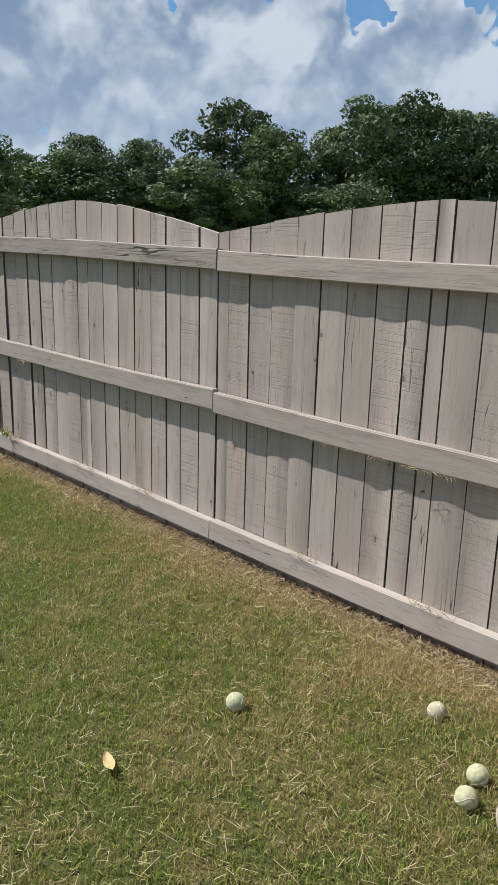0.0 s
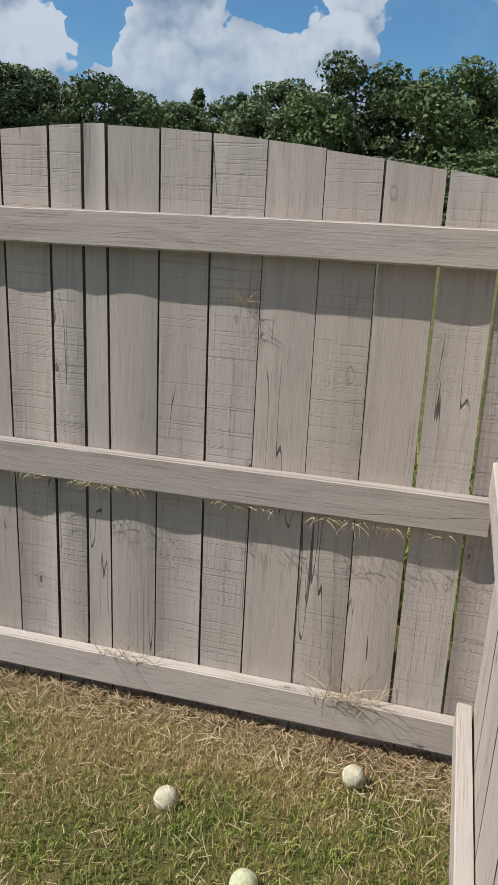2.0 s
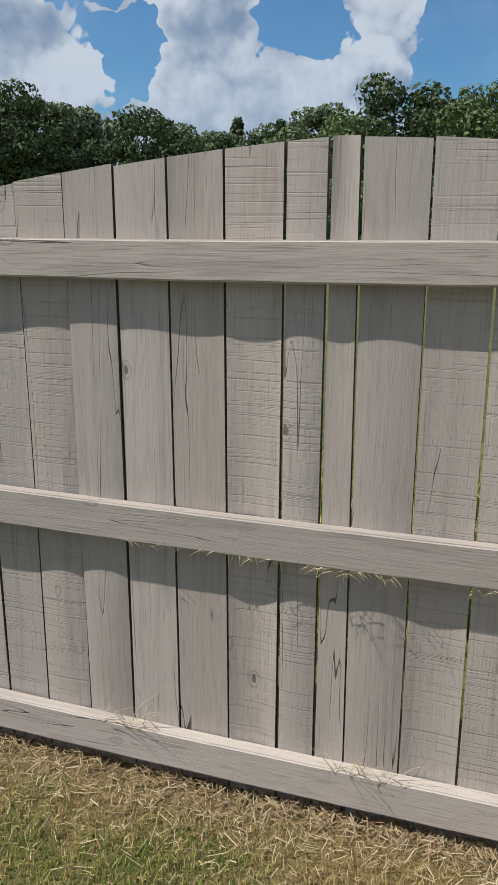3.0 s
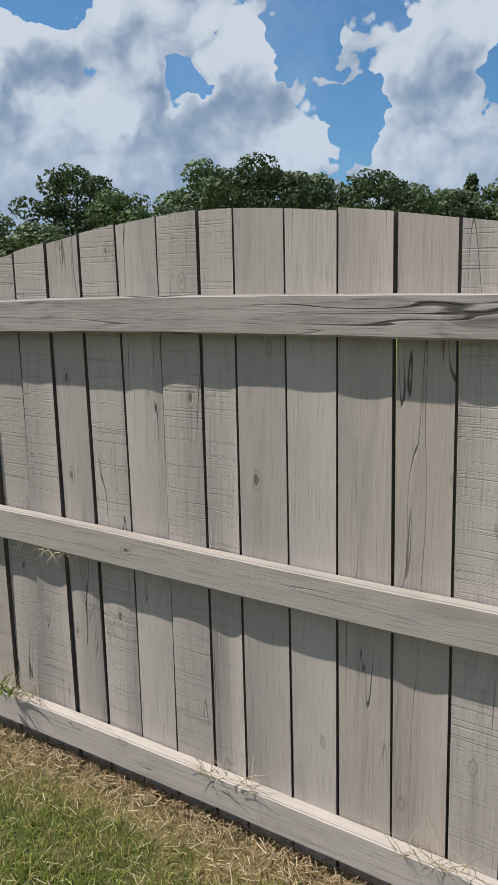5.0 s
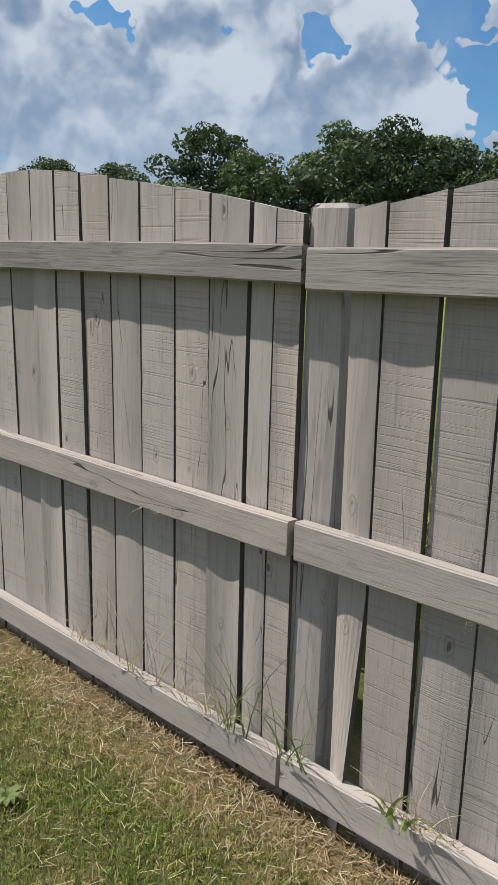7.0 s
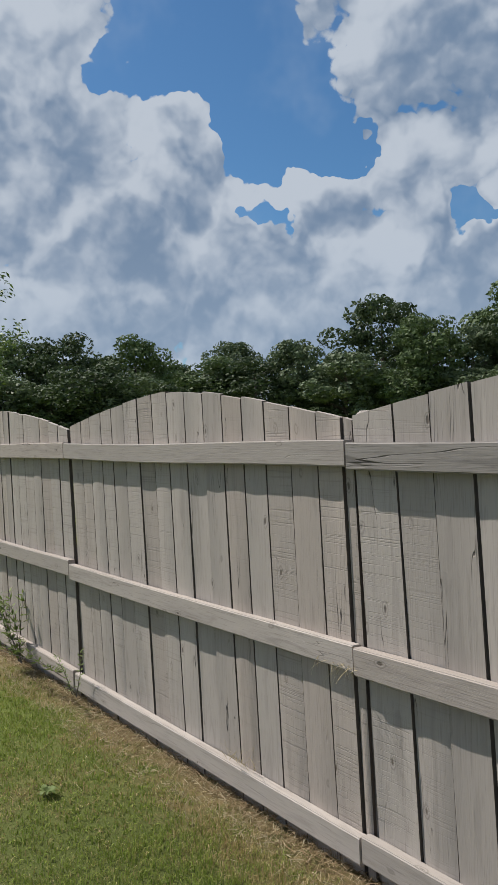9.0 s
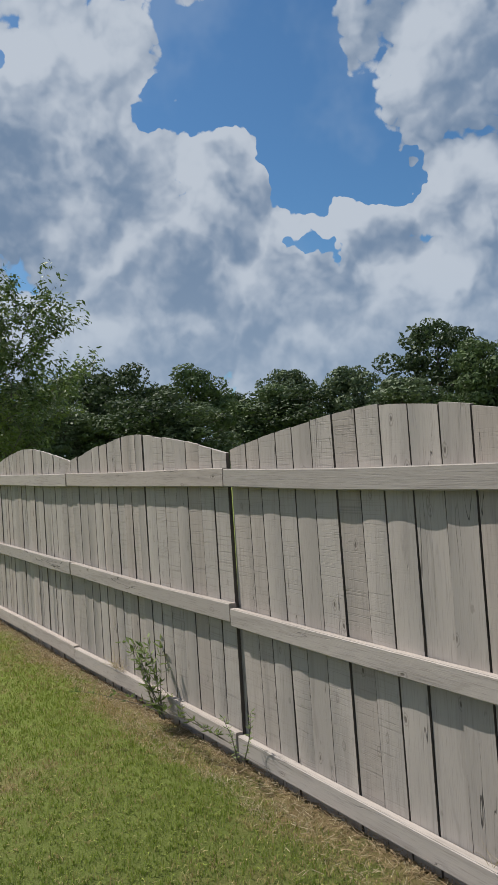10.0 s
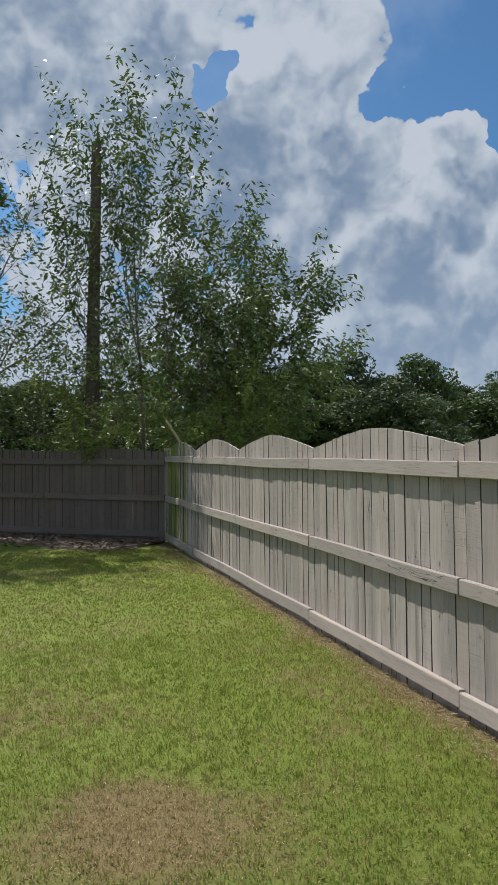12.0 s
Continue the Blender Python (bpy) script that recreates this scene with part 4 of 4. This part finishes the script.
# ---- trees behind the far corner ----
def grow(seed, start, way, length, thick, depth, gnarl, lift, spread, tubes, twigs):
    """Branches out of branches; twigs keeps the places and ways that carry leaves."""
    r = random.Random(seed)
    n = 7
    p, d = Vector(start), Vector(way).normalized()
    path, radii = [p.copy()], [thick]
    for i in range(n):
        d = (d + Vector((r.uniform(-gnarl, gnarl), r.uniform(-gnarl, gnarl), r.uniform(-gnarl, gnarl) + lift))).normalized()
        p = p + d * length / n
        path.append(p.copy())
        radii.append(thick * (1 - 0.75 * (i + 1) / n))
        if depth == 0 or (depth == 1 and i > 3):
            twigs.append((p.copy(), d.copy()))
        if depth > 0 and i >= 1:
            for _ in range(2 if i > 2 else 1):
                side = Vector((r.uniform(-1, 1), r.uniform(-1, 1), r.uniform(-0.2, 0.5))).normalized()
                grow(r.randint(0, 10 ** 9), p, d * (1 - spread) + side * spread, length * r.uniform(0.32, 0.55), radii[-1] * 0.6, depth - 1, gnarl, lift * 0.5, spread, tubes, twigs)
    tubes.append(tube([tuple(q) for q in path], radii, 7 if depth > 1 else 4))


def hang_leaves(twigs, each, size, narrow, droop, seed, share=1.0):
    r = random.Random(seed)
    out = []
    for p, d in twigs:
        if r.random() > share:
            continue
        for _ in range(each):
            q = p + Vector((r.uniform(-1, 1), r.uniform(-1, 1), r.uniform(-1, 1))) * size * 0.9
            o = (d * 0.5 + Vector((r.uniform(-1, 1), r.uniform(-1, 1), r.uniform(-0.6, 0.6) - droop))).normalized()
            s = o.cross(Vector((r.uniform(-1, 1), r.uniform(-1, 1), r.uniform(-1, 1)))).normalized()
            l = size * r.uniform(0.6, 1.2)
            mid = q + o * l * 0.45
            out.append([tuple(q), tuple(mid + s * l * narrow), tuple(q + o * l + Vector((0, 0, -0.1 * l))), tuple(mid - s * l * narrow)])
    return out


def near_tree(name, stems, label, leaf_mat, each, size, seed, droop=0.5, depth=2, gnarl=0.12, spread=0.55, share=1.0, category="tree"):
    """Stems: (x, y, way x, way y, length, radius) each."""
    thing = new(name)
    tubes, twigs = [], []
    for i, (x, y, wx, wy, length, thick) in enumerate(stems):
        grow(seed * 50 + i, (x, y, -0.05), (wx, wy, 1), length, thick, depth, gnarl, 0.06, spread, tubes, twigs)
    v, f = join_tubes(tubes)
    raw("trunk", v, f, TWIG, thing)
    quads("crown", hang_leaves(twigs, each, size, 0.17, droop, seed, share), leaf_mat, thing)
    thing.matrix_basis = pose(1.2, 0, 0)
    return tagged(thing, label, category)


# the old straight trunk with its top gone
bm_path = [(-20.95 + 0.04 * math.sin(i), -1.13 + 0.012 * i, -0.1 + i * 0.85) for i in range(10)]
v, f = tube(bm_path, [0.150 - 0.006 * i for i in range(10)], 12)
snag = new("snag_tree")
raw("trunk", v, f, BARK, snag)
tagged(snag, "straight bare brown snag with a broken top", "tree")
near_tree("tree", [(-22.3, -0.9, 0.0, -0.02, 5.6, 0.04), (-21.7, -0.1, 0.0, 0.02, 5.7, 0.045), (-21.8, 0.45, 0.0, 0.10, 5.2, 0.035)],
          "slender many-stemmed tree with drooping narrow leaves", LEAF, 6, 0.15, 31, 0.8, 2, 0.06, 0.34, 0.5)
near_tree("tree", [(-22.6, 1.5, 0.05, 0.02, 4.7, 0.09), (-22.4, 1.2, 0.0, -0.08, 4.3, 0.07), (-22.2, 1.9, 0.1, 0.12, 4.0, 0.07), (-22.8, 2.3, 0.1, 0.35, 3.6, 0.06), (-22.3, 1.5, 0.2, 0.1, 3.4, 0.06)],
          "dense green tree with drooping glossy leaves", LEAF, 8, 0.15, 32, 0.6, 2, 0.10, 0.6, 0.75)
near_tree("tree", [(-23.0, -2.6, 0.0, -0.2, 5.4, 0.07), (-23.0, -3.6, 0.0, 0.0, 5.8, 0.07), (-23.0, -4.6, 0.0, -0.1, 5.6, 0.07), (-22.6, -6.5, 0.0, -0.1, 5.6, 0.07)],
          "tall twiggy shrub tree, bare below and leafy above", LEAF, 6, 0.13, 33, 0.3, 2, 0.14, 0.6, 0.45)
near_tree("tree", [(-22.4, -5.4, 0.0, 0.1, 5.4, 0.09), (-22.2, -6.6, 0.1, -0.1, 5.2, 0.09), (-22.4, -7.8, 0.1, 0.1, 5.4, 0.09)],
          "dense green tree shading the far lawn", LEAF, 11, 0.17, 36, 0.5, 2, 0.12, 0.6, 0.95)
near_tree("shrub", [(-22.3, -1.6, 0.1, -0.4, 3.2, 0.03), (-22.4, -2.4, 0.1, 0.3, 3.4, 0.03), (-22.2, -3.4, 0.2, -0.3, 3.2, 0.03), (-22.6, -4.6, 0.1, 0.2, 3.4, 0.03)],
          "tangled dark shrub of bare twigs and leaves", LEAF, 5, 0.12, 34, 0.2, 2, 0.2, 0.7, 0.45, "shrub")
near_tree("shrub", [(-21.6, -0.7, 0.1, 0.3, 2.6, 0.03), (-21.3, 0.3, 0.1, -0.2, 2.6, 0.03), (-21.4, 1.1, 0.2, 0.3, 2.8, 0.03), (-21.9, -1.4, 0.1, 0.1, 2.4, 0.03), (-21.2, 1.9, 0.2, 0.2, 2.6, 0.03)],
          "low yellow-green leafy shrub behind the fence", LEAF_B, 5, 0.11, 35, 0.2, 2, 0.18, 0.7, 0.55, "shrub")
v, f = tube([(-19.05, 0.42, 1.15), (-19.15, 0.25, 1.75), (-19.2, 0.02, 2.12)], [0.028, 0.026, 0.022], 7)
tagged(raw("leaning_stick", v, f, STRAW), "pale broken branch leaning over the fence", "branch")
